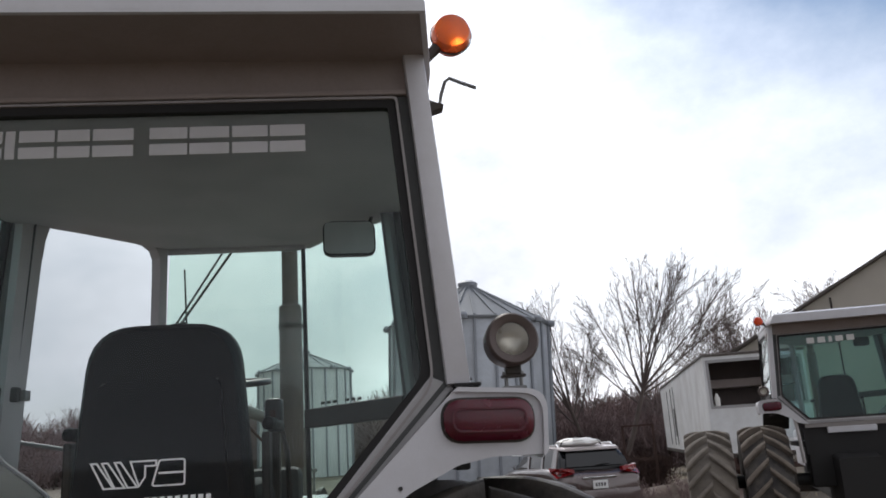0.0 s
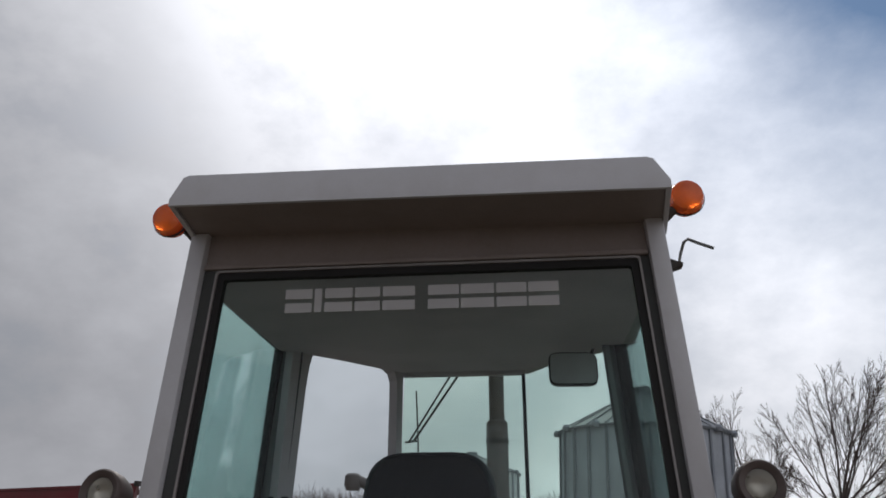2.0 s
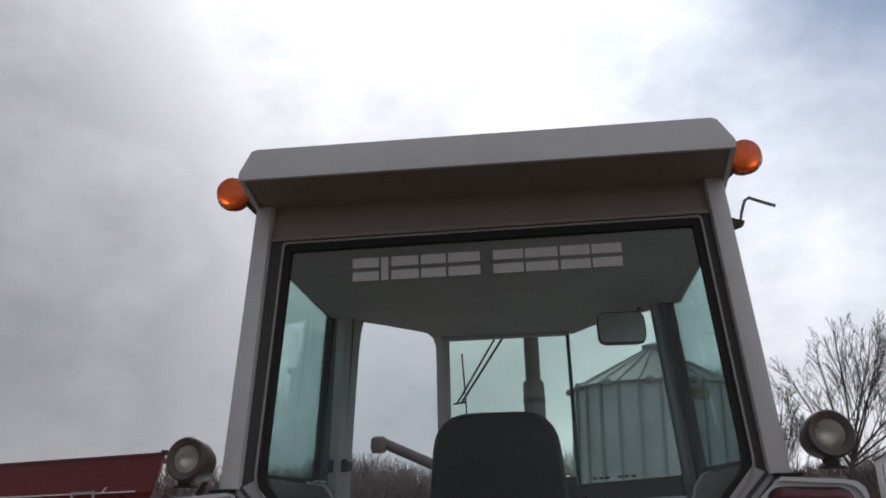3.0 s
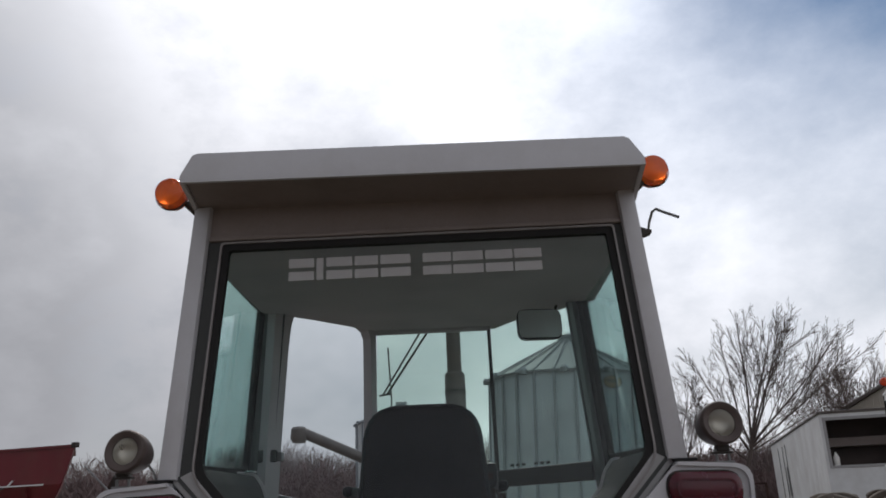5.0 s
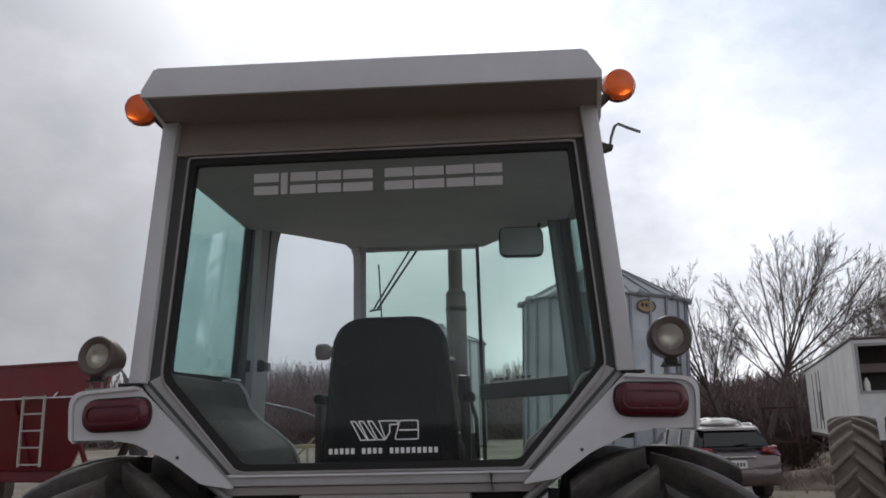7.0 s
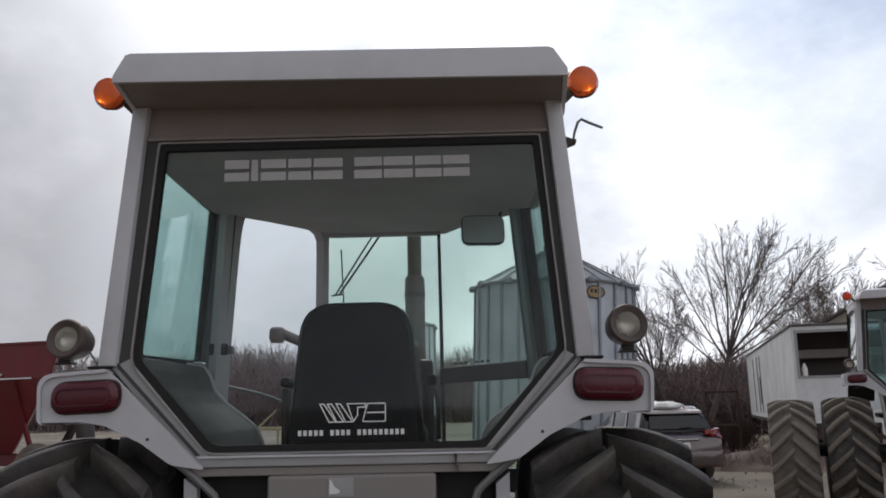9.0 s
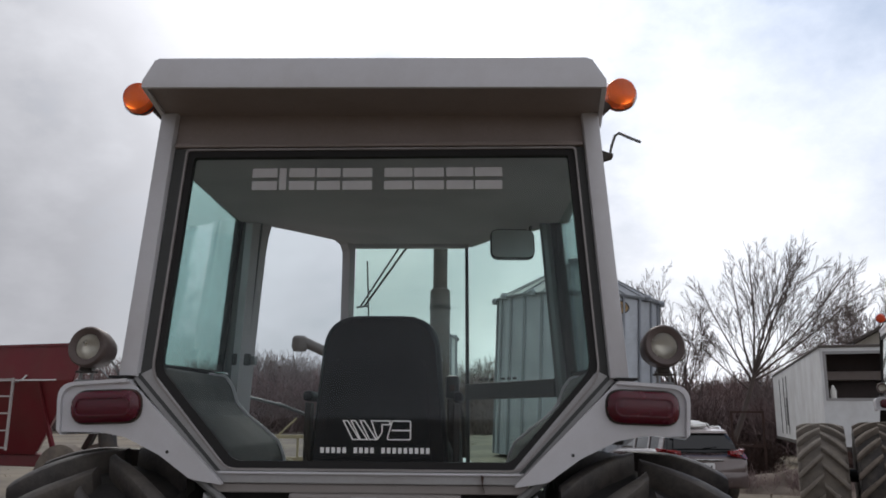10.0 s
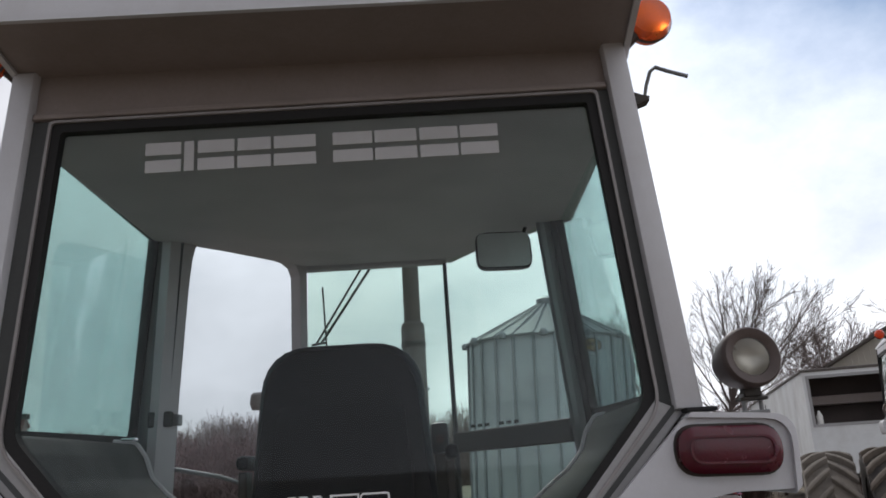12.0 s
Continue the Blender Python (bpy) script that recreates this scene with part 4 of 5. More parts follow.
    for s in (-1, 1):
        if not main:
            P("brace", tube([(0.62 * s, -0.01, 1.54), (0.60 * s, 0.0, 1.3), (0.585 * s, 0.0, 1.0)], 0.022, 8), LADDER, "pale upright bar", smooth=True)
        else:
            P("brace", tube([(0.655 * s, -0.01, 1.555), (0.60 * s, -0.01, 1.515), (0.50 * s, -0.01, 1.44), (0.44 * s, -0.005, 1.385), (0.415 * s, 0.0, 1.31), (0.41 * s, 0.0, 1.05)], 0.014, 8), STEEL_TUBE, "grey frame tube", smooth=True)
        # skirt likewise blackened for shade on the second tractor
        P("skirt", prism([(0.545 * s, 1.44), (0.50 * s, 1.405), (0.495 * s, 1.1), (0.54 * s, 1.1)], 0.005, 0.04), WHITE if main else SHADE_IRON)
        wheel(tr, 0.888 * s if main else 1.03 * s, 0.25, 0.79 if main else 0.84, 0.56 if main else 0.59, TYRE if main else TYRE_DUSTY, s, lift=LIFT)
        if not main:
            wheel(tr, 1.71 * s, 0.25, 0.83, 0.59, TYRE_TAN, s, lift=LIFT, dusty=True)
        wheel(tr, 0.8 * s, 3.32, 0.48, 0.28, TYRE, s, 18, "front_wheel", LIFT)
    return tr


tractor(pose(0.015, 0, 0))
tractor(pose(6.46, 7.66, 0.0, 0, 0, -22), main=False)


# ---- grain bins ----
def grain_bin(x, y, radius, eave, apex, ribs, z0=0.0, logo=False, label="", skin=GALV, lean=0.0):
    b = thing("grain_bin", pose(x, y, z0, 0, lean, 0), label, "grain bin", "grain bins")
    n = 72
    rows = [(radius, 0), (radius, eave)]
    part("wall", lathe(rows, n), skin, b, smooth=True)
    roof = part("roof", lathe([(radius + 0.12, eave - 0.12), (radius + 0.14, eave - 0.02), (radius * 0.5, eave + (apex - eave) * 0.52), (radius * 0.11, apex - 0.12), (radius * 0.1, apex), (0, apex + 0.02)], n), GALV_ROOF, b, smooth=True)
    part("cap", lathe([(radius * 0.12, apex - 0.1), (radius * 0.13, apex + 0.1), (radius * 0.08, apex + 0.22), (0, apex + 0.25)], 20), GALV_DARK, roof, smooth=True)
    rib = bpy.data.meshes.new("roof_rib")
    bm = bmesh.new()
    loft([[(radius + 0.1, -0.05, eave), (radius + 0.1, 0.05, eave), (radius + 0.1, 0.05, eave + 0.05), (radius + 0.1, -0.05, eave + 0.05)], [(radius * 0.11, -0.03, apex - 0.12), (radius * 0.11, 0.03, apex - 0.12), (radius * 0.11, 0.03, apex - 0.07), (radius * 0.11, -0.03, apex - 0.07)]], bm)
    bmesh.ops.recalc_face_normals(bm, faces=bm.faces)
    bm.to_mesh(rib)
    bm.free()
    rib.materials.append(GALV_ROOF)
    stiff = bpy.data.meshes.new("stiffener")
    bm = box(radius + 0.005, radius + 0.09, -0.055, 0.055, 0, eave - 0.13, 0.012)
    bm.to_mesh(stiff)
    bm.free()
    stiff.materials.append(GALV_DARK)
    for k in range(ribs):
        a = 2 * math.pi * (k + 0.3) / ribs
        for me, par, nm in ((rib, roof, "roof_rib"), (stiff, b, "stiffener")):
            o = new(nm, me)
            o.parent, o.rotation_euler = par, (0, 0, a)
    # eave brackets that stand out as small knobs
    for k in range(ribs // 2):
        a = 2 * math.pi * (2 * k + 0.8) / ribs
        bm = lathe([(0, -0.16), (0.16, -0.14), (0.19, 0.02), (0.12, 0.14), (0, 0.17)], 10, Matrix.Translation(((radius + 0.14) * math.cos(a), (radius + 0.14) * math.sin(a), eave - 0.02)))
        part("eave_knob", bm, GALV_DARK, roof, smooth=True)
    if logo:
        az = radians(logo)
        m = Matrix.Translation((0, 0, eave - 0.58)) @ Matrix.Rotation(az, 4, "Z")
        bm = bmesh.new()
        pts = [(0.47 * math.cos(t), 0.3 * math.sin(t)) for t in [2 * math.pi * i / 24 for i in range(24)]]
        prism(pts, radius + 0.05, radius + 0.06, bm, axis="x")
        bmesh.ops.transform(bm, matrix=m, verts=bm.verts)
        lg = part("maker_badge", bm, LOGO_YELLOW, b, "oval faded orange badge with dark bars")
        bm = ring(pts, [(u * 0.86, v * 0.82) for u, v in pts], radius + 0.061, radius + 0.068, axis="x")
        bmesh.ops.transform(bm, matrix=m, verts=bm.verts)
        part("badge_rim", bm, LOGO_DARK, lg)
        for u in (-0.2, 0.0, 0.2):
            bm = prism([(u - 0.07, 0.12), (u + 0.07, 0.12), (u + 0.07, -0.04), (u - 0.07, -0.04)], radius + 0.061, radius + 0.068, axis="x")
            bmesh.ops.transform(bm, matrix=m, verts=bm.verts)
            part("badge_bar", bm, LOGO_DARK, lg)
    return b


grain_bin(4.91, 35.6, 3.75, 7.08, 9.1, 26, logo=-68, label="tall galvanised steel grain bin with vertical ribs", lean=2.2)
grain_bin(-5.0, 64.0, 3.7, 8.2, 9.75, 22, label="smaller pale galvanised grain bin further off", skin=GALV_PALE)


# ---- box trailer ----
def box_trailer():
    t = thing("box_trailer", pose(9.09, 18.2, 0, 0, 0, -15.4), "old white box trailer with an open hatch in its end", "trailer")
    L, W, z0, z1, th = 15.0, 2.5, 1.05, 3.5, 0.05
    part("side_wall", box(0, th, 0, L, z0, z1), TRAILER, t)
    part("side_wall", box(W - th, W, 0, L, z0, z1), TRAILER, t)
    part("far_wall", box(th, W - th, L - th, L, z0, z1), TRAILER, t)
    part("floor", box(th, W - th, th, L - th, z0, z0 + 0.1), TRAILER_IN, t)
    # added dark sheet that closes the inside off with painted shade
    part("inside_sheet", box(th + 0.002, W - th, 1.4, 1.45, z0 + 0.1, z1 - 0.06), TRAILER_IN, t, "dark sheet standing for the shade inside the hatch")
    # added box for the paler band inside; what it is stays unknown
    part("inside_band", box(th + 0.01, W - th - 0.01, 0.9, 1.38, 2.72, 2.95, 0.02), UNDER, t)
    roof = part("roof", box(-0.03, W + 0.03, -0.03, L + 0.03, z1, z1 + 0.07, 0.015), SHED_ROOF, t, "thin dark roof edge")
    hx0, hx1, hz0, hz1 = 0.12, 2.38, 2.22, 3.36
    for b in ((th, hx0, z0, z1), (hx1, W - th, z0, z1), (hx0, hx1, z0, hz0), (hx0, hx1, hz1, z1)):
        part("end_panel", box(b[0], b[1], 0, th, b[2], b[3]), TRAILER, t)
    o = [(hx0 - 0.05, hz0 - 0.05), (hx1 + 0.05, hz0 - 0.05), (hx1 + 0.05, hz1 + 0.05), (hx0 - 0.05, hz1 + 0.05)]
    part("hatch_frame", ring(o, inset(o, 0.07), -0.012, 0.06), FRAME, t, "scuffed pale hatch frame")
    part("hatch_jug", lathe([(0, 0), (0.07, 0), (0.075, 0.2), (0.04, 0.27), (0.025, 0.33), (0, 0.33)], 14, Matrix.Translation((0.26, 0.1, hz0 + 0.01))), TARP, t, smooth=True)
    for y in (9.2, 10.3, 11.9):
        part("door_seam", box(-0.02, -0.001, y, y + 0.06, z0 + 0.15, z1 - 0.25), TRIM, t)
    for y in (9.5, 10.15):
        part("hinge_bar", box(-0.03, -0.001, y, y + 0.05, 1.5, 2.5, 0.005), STEEL_TUBE, t)
    for k in range(9):
        y = 0.3 + k * 1.65
        part("rivet_strip", box(-0.004, -0.001, y, y + 0.03, z0 + 0.02, z1 - 0.02), TRAILER, t)
    part("lower_rail", box(-0.015, W + 0.015, -0.015, L, z0 - 0.12, z0, 0.01), IRON, t)
    part("bumper", box(0.1, W - 0.1, -0.2, -0.08, 0.65, 0.78, 0.01), RUST, t)
    for x in (0.4, W - 0.5):
        part("bumper_post", box(x, x + 0.1, -0.1, 0.1, 0.7, z0 - 0.1), RUST, t)
    for y in (2.2, 3.4):
        for x in (0.28, 2.0):
            m = Matrix.Translation((x, y, 0.5)) @ TO_X
            part("tyre", lathe([(0, -0.1), (0.28, -0.12), (0.42, -0.14), (0.5, -0.11), (0.5, 0.11), (0.42, 0.14), (0.28, 0.12), (0, 0.1)], 28, m), TYRE, t, smooth=True)
        part("axle", box(0.2, W - 0.2, y - 0.06, y + 0.06, 0.44, z0 - 0.1), RUST, t)
    for x in (0.5, W - 0.6):
        part("landing_leg", box(x, x + 0.12, 12.4, 12.52, 0.0, z0 - 0.1), RUST, t)


box_trailer()


# ---- parked car ----
def car():
    c = thing("car", pose(5.04, 14.36, 0, 0, 0, 7), "dusty taupe sport utility car with its hatch towards the tractor", "car")

    def sect(y, hw, zl, zh, tumble=0.0, r=0.12):
        zl, zh = (z if z < 1.12 else 1.12 + (z - 1.12) * 0.77 for z in (zl, zh))
        return [(x, y, z) for x, z in rounded([(-hw + tumble, zh), (hw - tumble, zh), (hw, zl), (-hw, zl)], [r, r, 0.06, 0.06], 4)]
    body = loft([sect(0.0, 0.80, 0.42, 0.86), sect(0.06, 0.88, 0.36, 0.95), sect(0.25, 0.91, 0.32, 1.04), sect(0.8, 0.925, 0.30, 1.08), sect(2.4, 0.925, 0.30, 1.05), sect(3.5, 0.91, 0.30, 1.0), sect(4.2, 0.86, 0.34, 0.92), sect(4.55, 0.70, 0.40, 0.78)])
    b = part("body", body, CAR_PAINT, c, "glossy taupe body", smooth=True)
    part("bumper", loft([sect(-0.07, 0.7, 0.36, 0.6, r=0.06), sect(-0.04, 0.84, 0.32, 0.64, r=0.06), sect(0.12, 0.9, 0.30, 0.66, r=0.06)]), CAR_PAINT, b, smooth=True)
    part("greenhouse", loft([sect(0.2, 0.76, 1.0, 1.06, 0.02, 0.02), sect(0.3, 0.79, 1.0, 1.30, 0.08, 0.06), sect(0.52, 0.79, 1.0, 1.55, 0.15, 0.08), sect(1.2, 0.80, 1.0, 1.61, 0.17, 0.08), sect(2.2, 0.80, 1.0, 1.59, 0.17, 0.08), sect(2.9, 0.78, 1.0, 1.42, 0.14, 0.08), sect(3.45, 0.74, 0.98, 1.06, 0.04, 0.02)]), CAR_GLASS, c, "dark tinted car glass", smooth=True)
    # the roof's pale sheen of sky is put into its colour
    roof = part("roof", loft([sect(0.28, 0.60, 1.50, 1.56, 0.03, 0.02), sect(0.5, 0.66, 1.52, 1.60, 0.04, 0.03), sect(1.2, 0.67, 1.58, 1.65, 0.05, 0.03), sect(2.2, 0.66, 1.56, 1.63, 0.05, 0.03), sect(2.55, 0.63, 1.50, 1.54, 0.05, 0.02)]), CAR_ROOF_SHEEN, c, "glossy roof coloured pale for the sky it reflects", smooth=True)
    for s in (-1, 1):
        part("roof_rail", tube([(0.60 * s, 0.6, 1.49), (0.60 * s, 0.7, 1.54), (0.60 * s, 2.2, 1.54), (0.60 * s, 2.3, 1.49)], 0.018, 8), CHROME, roof)
        for y0, y1 in ((0.36, 0.62), (1.22, 1.32), (2.18, 2.26)):
            part("pillar", loft([[(s * (0.815 - 0.0), y0 - 0.04, 1.02), (s * 0.815, y1 - 0.02, 1.02), (s * 0.79, y1 - 0.02, 1.02), (s * 0.79, y0 - 0.04, 1.02)], [(s * 0.665, y0 + 0.14, 1.45), (s * 0.665, y1 + 0.1, 1.45), (s * 0.63, y1 + 0.1, 1.45), (s * 0.63, y0 + 0.14, 1.45)]]), CAR_PAINT, b)
        part("tail_light", loft([[(s * x, y, z) for x, y, z in ((0.52, -0.005, 0.98), (0.52, 0.02, 1.06), (0.86, 0.09, 1.09), (0.93, 0.36, 1.1), (0.935, 0.3, 1.02), (0.895, 0.03, 0.9))], [(s * x * 0.95, y + 0.08, z) for x, y, z in ((0.52, 0.0, 0.98), (0.52, 0.02, 1.06), (0.86, 0.09, 1.09), (0.93, 0.36, 1.1), (0.935, 0.3, 1.02), (0.895, 0.03, 0.9))]]), CAR_RED, b, "red wrap-round tail light")
        for y in (0.92, 3.62):
            w = part("wheel", lathe([(0, 0.1), (0.2, 0.1), (0.23, 0.11), (0.34, 0.1), (0.355, 0.06), (0.355, -0.1), (0, -0.1)], 28, Matrix.Translation((0.83 * s, y, 0.355)) @ Matrix.Scale(s, 4, (1, 0, 0)) @ TO_X), TYRE, c, smooth=True)
            part("rim", lathe([(0, 0.105), (0.19, 0.115), (0.22, 0.105), (0, 0.09)], 20, Matrix.Translation((0.832 * s, y, 0.355)) @ Matrix.Scale(s, 4, (1, 0, 0)) @ TO_X), CHROME, w, smooth=True)
    part("rear_glass", loft([[(x, y, z) for x, z in ((-0.62, 1.10), (0.62, 1.10))] + [(0.55, y + 0.16, 1.38), (-0.55, y + 0.16, 1.38)] for y in (0.16, 0.19)]), CAR_GLASS, b, "dark sloping rear glass")
    part("chrome_strip", box(-0.36, 0.36, -0.03, 0.02, 0.86, 0.895, 0.008), CHROME, b)
    part("wiper", tube([(0.0, 0.14, 1.12), (0.3, 0.165, 1.14)], 0.01, 6), PLASTIC, b)
    pl = part("number_plate", box(-0.16, 0.16, -0.03, -0.008, 0.66, 0.82, 0.004), DECAL_WHITE, b, "pale number plate with plain bars")
    for x in (-0.11, -0.05, 0.01, 0.07):
        part("plate_bar", box(x, x + 0.035, -0.034, -0.031, 0.705, 0.775), LOGO_DARK, pl)


car()


def roof_bundle():
    bm = bmesh.new()
    bmesh.ops.create_uvsphere(bm, u_segments=24, v_segments=14, radius=1.0)
    for v in bm.verts:
        k = 1 + 0.18 * noise.noise(v.co * 2.3 + Vector((7, 0, 0)))
        v.co = Vector((v.co.x * 0.34 * k, v.co.y * 0.5 * k, max(-0.12, v.co.z * 0.17 * k)))
    bmesh.ops.translate(bm, verts=bm.verts, vec=(0, 0, 0.12))
    ob = part("bundle", bm, TARP, None, smooth=True)
    ob.matrix_world = pose(4.86, 15.2, 1.5, 0, 0, 7) @ Matrix.Diagonal((1.35, 0.8, 0.62, 1))
    tagged(ob, "white plastic-wrapped bundle lying on the car roof", "bundle")
    for y in (-0.22, 0.2):
        part("strap", tube([(-0.345, y, 0.0), (-0.28, y, 0.2), (0, y, 0.285), (0.28, y, 0.2), (0.345, y, 0.0)], 0.012, 6), PLASTIC, ob)


roof_bundle()


# ---- red grain wagon ----
def wagon():
    t = thing("grain_wagon", pose(-6.75, 11.7, 0, 0, 0, 162.8), "red steel grain wagon with a white stripe and a front ladder", "grain wagon")
    # local x runs along the long side, y towards the viewer's side is +, so the near face is y = 0 and the box goes to y = -2.5
    L, D, SKEW = 5.2, 1.7, 1.6  # depth cut and near end slanted to fit the camera's view, hiding the far corner
    R = lambda ix, iy, z: [(ix, -iy, z), (L - ix, -iy, z), (L - ix, -D + iy, z), (ix + SKEW * (1 - 2 * iy / D), -D + iy, z)]
    bm = loft([R(1.5, 0.55, 0.95), R(0.36, 0.06, 2.2), R(0.26, 0.02, 2.32), R(0.0, 0.0, 2.95), R(0.04, 0.04, 2.95), R(0.3, 0.08, 2.3), R(1.5, 0.6, 1.0)], cap=False)
    bm.faces.new([v for v in bm.verts if abs(v.co.z - 0.95) < 1e-4])
    part("box", bm, RED, t, "faded red sheet-steel box")
    rim = [(-0.03, 0.03), (L + 0.03, 0.03), (L + 0.03, -D - 0.03), (SKEW - 0.03, -D - 0.03)]
    part("top_rim", ring(rim, inset(rim, 0.09), 2.94, 2.985, axis="z"), RED_DARK, t)
    part("corner_cap", box(-0.05, 0.05, -0.05, 0.05, 2.93, 3.02, 0.01), IRON, t)
    part("stripe", box(0.62, L - 0.6, 0.003, 0.02, 2.31, 2.335), DECAL_WHITE, t, "thin white stripe")
    part("stripe_tick", prism([(1.40, 2.33), (1.44, 2.33), (1.34, 2.42), (1.30, 2.42)], 0.003, 0.02), DECAL_WHITE, t)
    for x in (1.0, 2.4, 3.6, 4.4):
        part("rib", prism([(0.01, 2.28), (0.05, 2.28), (-0.5, 1.0), (-0.58, 1.0)], x, x + 0.07, axis="x"), RED_DARK, t)
    lad = part("ladder", box(1.52, 1.56, 0.08, 0.12, 1.05, 2.36, 0.004), LADDER, t, "pale steel ladder")
    part("ladder_rail", box(2.06, 2.10, 0.08, 0.12, 1.05, 2.36, 0.004), LADDER, lad)
    for k in range(5):
        z = 1.08 + k * 0.31
        part("rung", box(1.53, 2.09, 0.082, 0.114, z, z + 0.03), LADDER, lad)
    for x in (1.53, 2.07):
        part("ladder_stay", box(x, x + 0.02, -0.02, 0.09, 2.28, 2.30), STEEL_TUBE, lad)
    part("frame", box(0.9, L, -1.1, -0.6, 0.72, 0.95, 0.02), RED_DARK, t)
    part("end_brace", prism([(0.05, 2.5), (0.12, 2.5), (1.1, 0.95), (0.95, 0.95)], -1.3, -1.2), IRON, t)
    part("brace_rod", tube([(0.02, -0.3, 2.62), (-0.55, -0.4, 2.1), (-1.0, -0.6, 1.6)], 0.02, 6), STEEL_TUBE, t)
    part("auger_housing", tube([(-0.1, -0.5, 1.9), (-0.3, -0.5, 0.9)], 0.16, 12), IRON, t, smooth=True)
    for x in (0.6, L - 0.7):
        for y in (-0.35, -D + 0.35):
            w = part("wheel", lathe([(0, 0.12), (0.26, 0.12), (0.3, 0.17), (0.5, 0.18), (0.58, 0.12), (0.58, -0.12), (0.5, -0.18), (0, -0.18)], 28, Matrix.Translation((x, y, 0.58)) @ TO_BACK), TYRE_DUSTY, t, smooth=True)
            part("rim", lathe([(0, 0.125), (0.24, 0.13), (0.27, 0.12), (0, 0.11)], 20, Matrix.Translation((x, y, 0.58)) @ TO_BACK), RED, w, smooth=True)
        part("axle", box(x - 0.07, x + 0.07, -D + 0.3, -0.3, 0.5, 0.75), IRON, t)


wagon()


# ---- machine shed ----
def shed():
    t = thing("machine_shed", pose(19.3, 38.9, 0, 0, 0, -33), "large tan steel machine shed with a low gable", "shed")
    W, L, ez, rz = 18.0, 24.0, 5.35, 10.05
    gable = [(0, 0), (W, 0), (W, ez), (W / 2, rz), (0, ez)]
    part("gable_wall", prism(gable, 0.0, 0.15), SHED, t, "tan ribbed steel gable wall")
    part("back_wall", prism(gable, L - 0.15, L), SHED, t)
    for x in (0, W - 0.15):
        part("side_wall", box(x, x + 0.15, 0.15, L - 0.15, 0, ez), SHED, t)
    for k in range(38):
        x = 0.15 + k * 0.3
        top = ez + (rz - ez) * (1 - abs(x - W / 2) / (W / 2)) - 0.05
        part("wall_rib", prism([(x - 0.03, 0), (x + 0.03, 0), (x + 0.03, top), (x - 0.03, top)], -0.03, -0.002), SHED, t)
    for s in (0, 1):
        x0, x1 = (-0.4, W / 2) if s == 0 else (W / 2, W + 0.4)
        z0, z1 = (ez - 0.2, rz) if s == 0 else (rz, ez - 0.2)
        part("roof", prism([(x0, z0 + 0.02), (x1, z1 + 0.02), (x1, z1 + 0.16), (x0, z0 + 0.16)], -0.35, L + 0.3), SHED_ROOF, t, "brown steel roof slope")
    part("vent_pipe", tube([(5.2, -0.12, 6.9), (5.2, -0.12, 7.75)], 0.05, 8), IRON, t)


shed()


# ---- auger and clutter ----
def auger():
    t = thing("grain_auger", pose(-2.15, 8.8, 0), "grey grain auger with a raised unloading spout", "auger")
    a, b = Vector((0, 0, 2.76)), Vector((1.75, 0.5, 1.97))
    part("tube", tube([a, b], 0.075, 16), AUGER, t, smooth=True)
    part("spout", lathe([(0.08, 0.05), (0.11, 0.02), (0.12, -0.1), (0.09, -0.17), (0.06, -0.17), (0.07, 0.05)], 16, Matrix.Translation(a + Vector((-0.03, 0, 0.02)))), AUGER, t, smooth=True)
    part("upright", tube([b + Vector((0, 0, 0.06)), (1.75, 0.5, 0.2)], 0.085, 16), AUGER, t, smooth=True)
    part("hopper", box(1.4, 2.1, 0.15, 0.85, 0.0, 0.42, 0.04), AUGER, t)
    part("stay", tube([a.lerp(b, 0.5) - Vector((0, 0, 0.07)), (1.75, 0.5, 1.3)], 0.02, 8), RUST, t)


auger()


def implement(x, y, rz, mat, label, w=2.2, h=1.1, seed=1):
    """A low field machine: a braced frame of square tube on two wheels."""
    rng = random.Random(seed)
    t = thing("field_implement", pose(x, y, 0, 0, 0, rz), label, "farm implement")
    for z in (0.55, h):
        part("beam", box(-w / 2, w / 2, -0.05, 0.05, z - 0.05, z + 0.05, 0.01), mat, t)
    for k in range(5):
        xx = -w / 2 + 0.1 + k * (w - 0.2) / 4
        part("upright", box(xx - 0.03, xx + 0.03, -0.03, 0.03, 0.5, h), mat, t)
        part("tine", tube([(xx, 0, 0.55), (xx + 0.1, 0.25, 0.45), (xx + 0.05, 0.4, 0.02)], 0.022, 6), RUST, t)
    part("drawbar", tube([(-0.5, 0, 0.6), (0, -1.3, 0.45), (0.5, 0, 0.6)], 0.04, 8), mat, t)
    part("diagonal", tube([(-w / 2, 0, 0.55), (rng.uniform(-0.2, 0.4), 0, h + 0.5)], 0.03, 8), mat, t)
    for s in (-1, 1):
        part("wheel", lathe([(0, -0.08), (0.2, -0.09), (0.34, -0.07), (0.34, 0.07), (0.2, 0.09), (0, 0.08)], 20, Matrix.Translation((s * (w / 2 + 0.14), 0, 0.34)) @ TO_X), TYRE, t, smooth=True)


implement(-4.6, 20.0, 20, YELLOW, "faded yellow field implement standing in dry grass", 2.4, 1.15, 3)
implement(-2.7, 24.0, -15, STEEL_TUBE, "grey steel field implement standing in dry grass", 3.0, 1.2, 5)


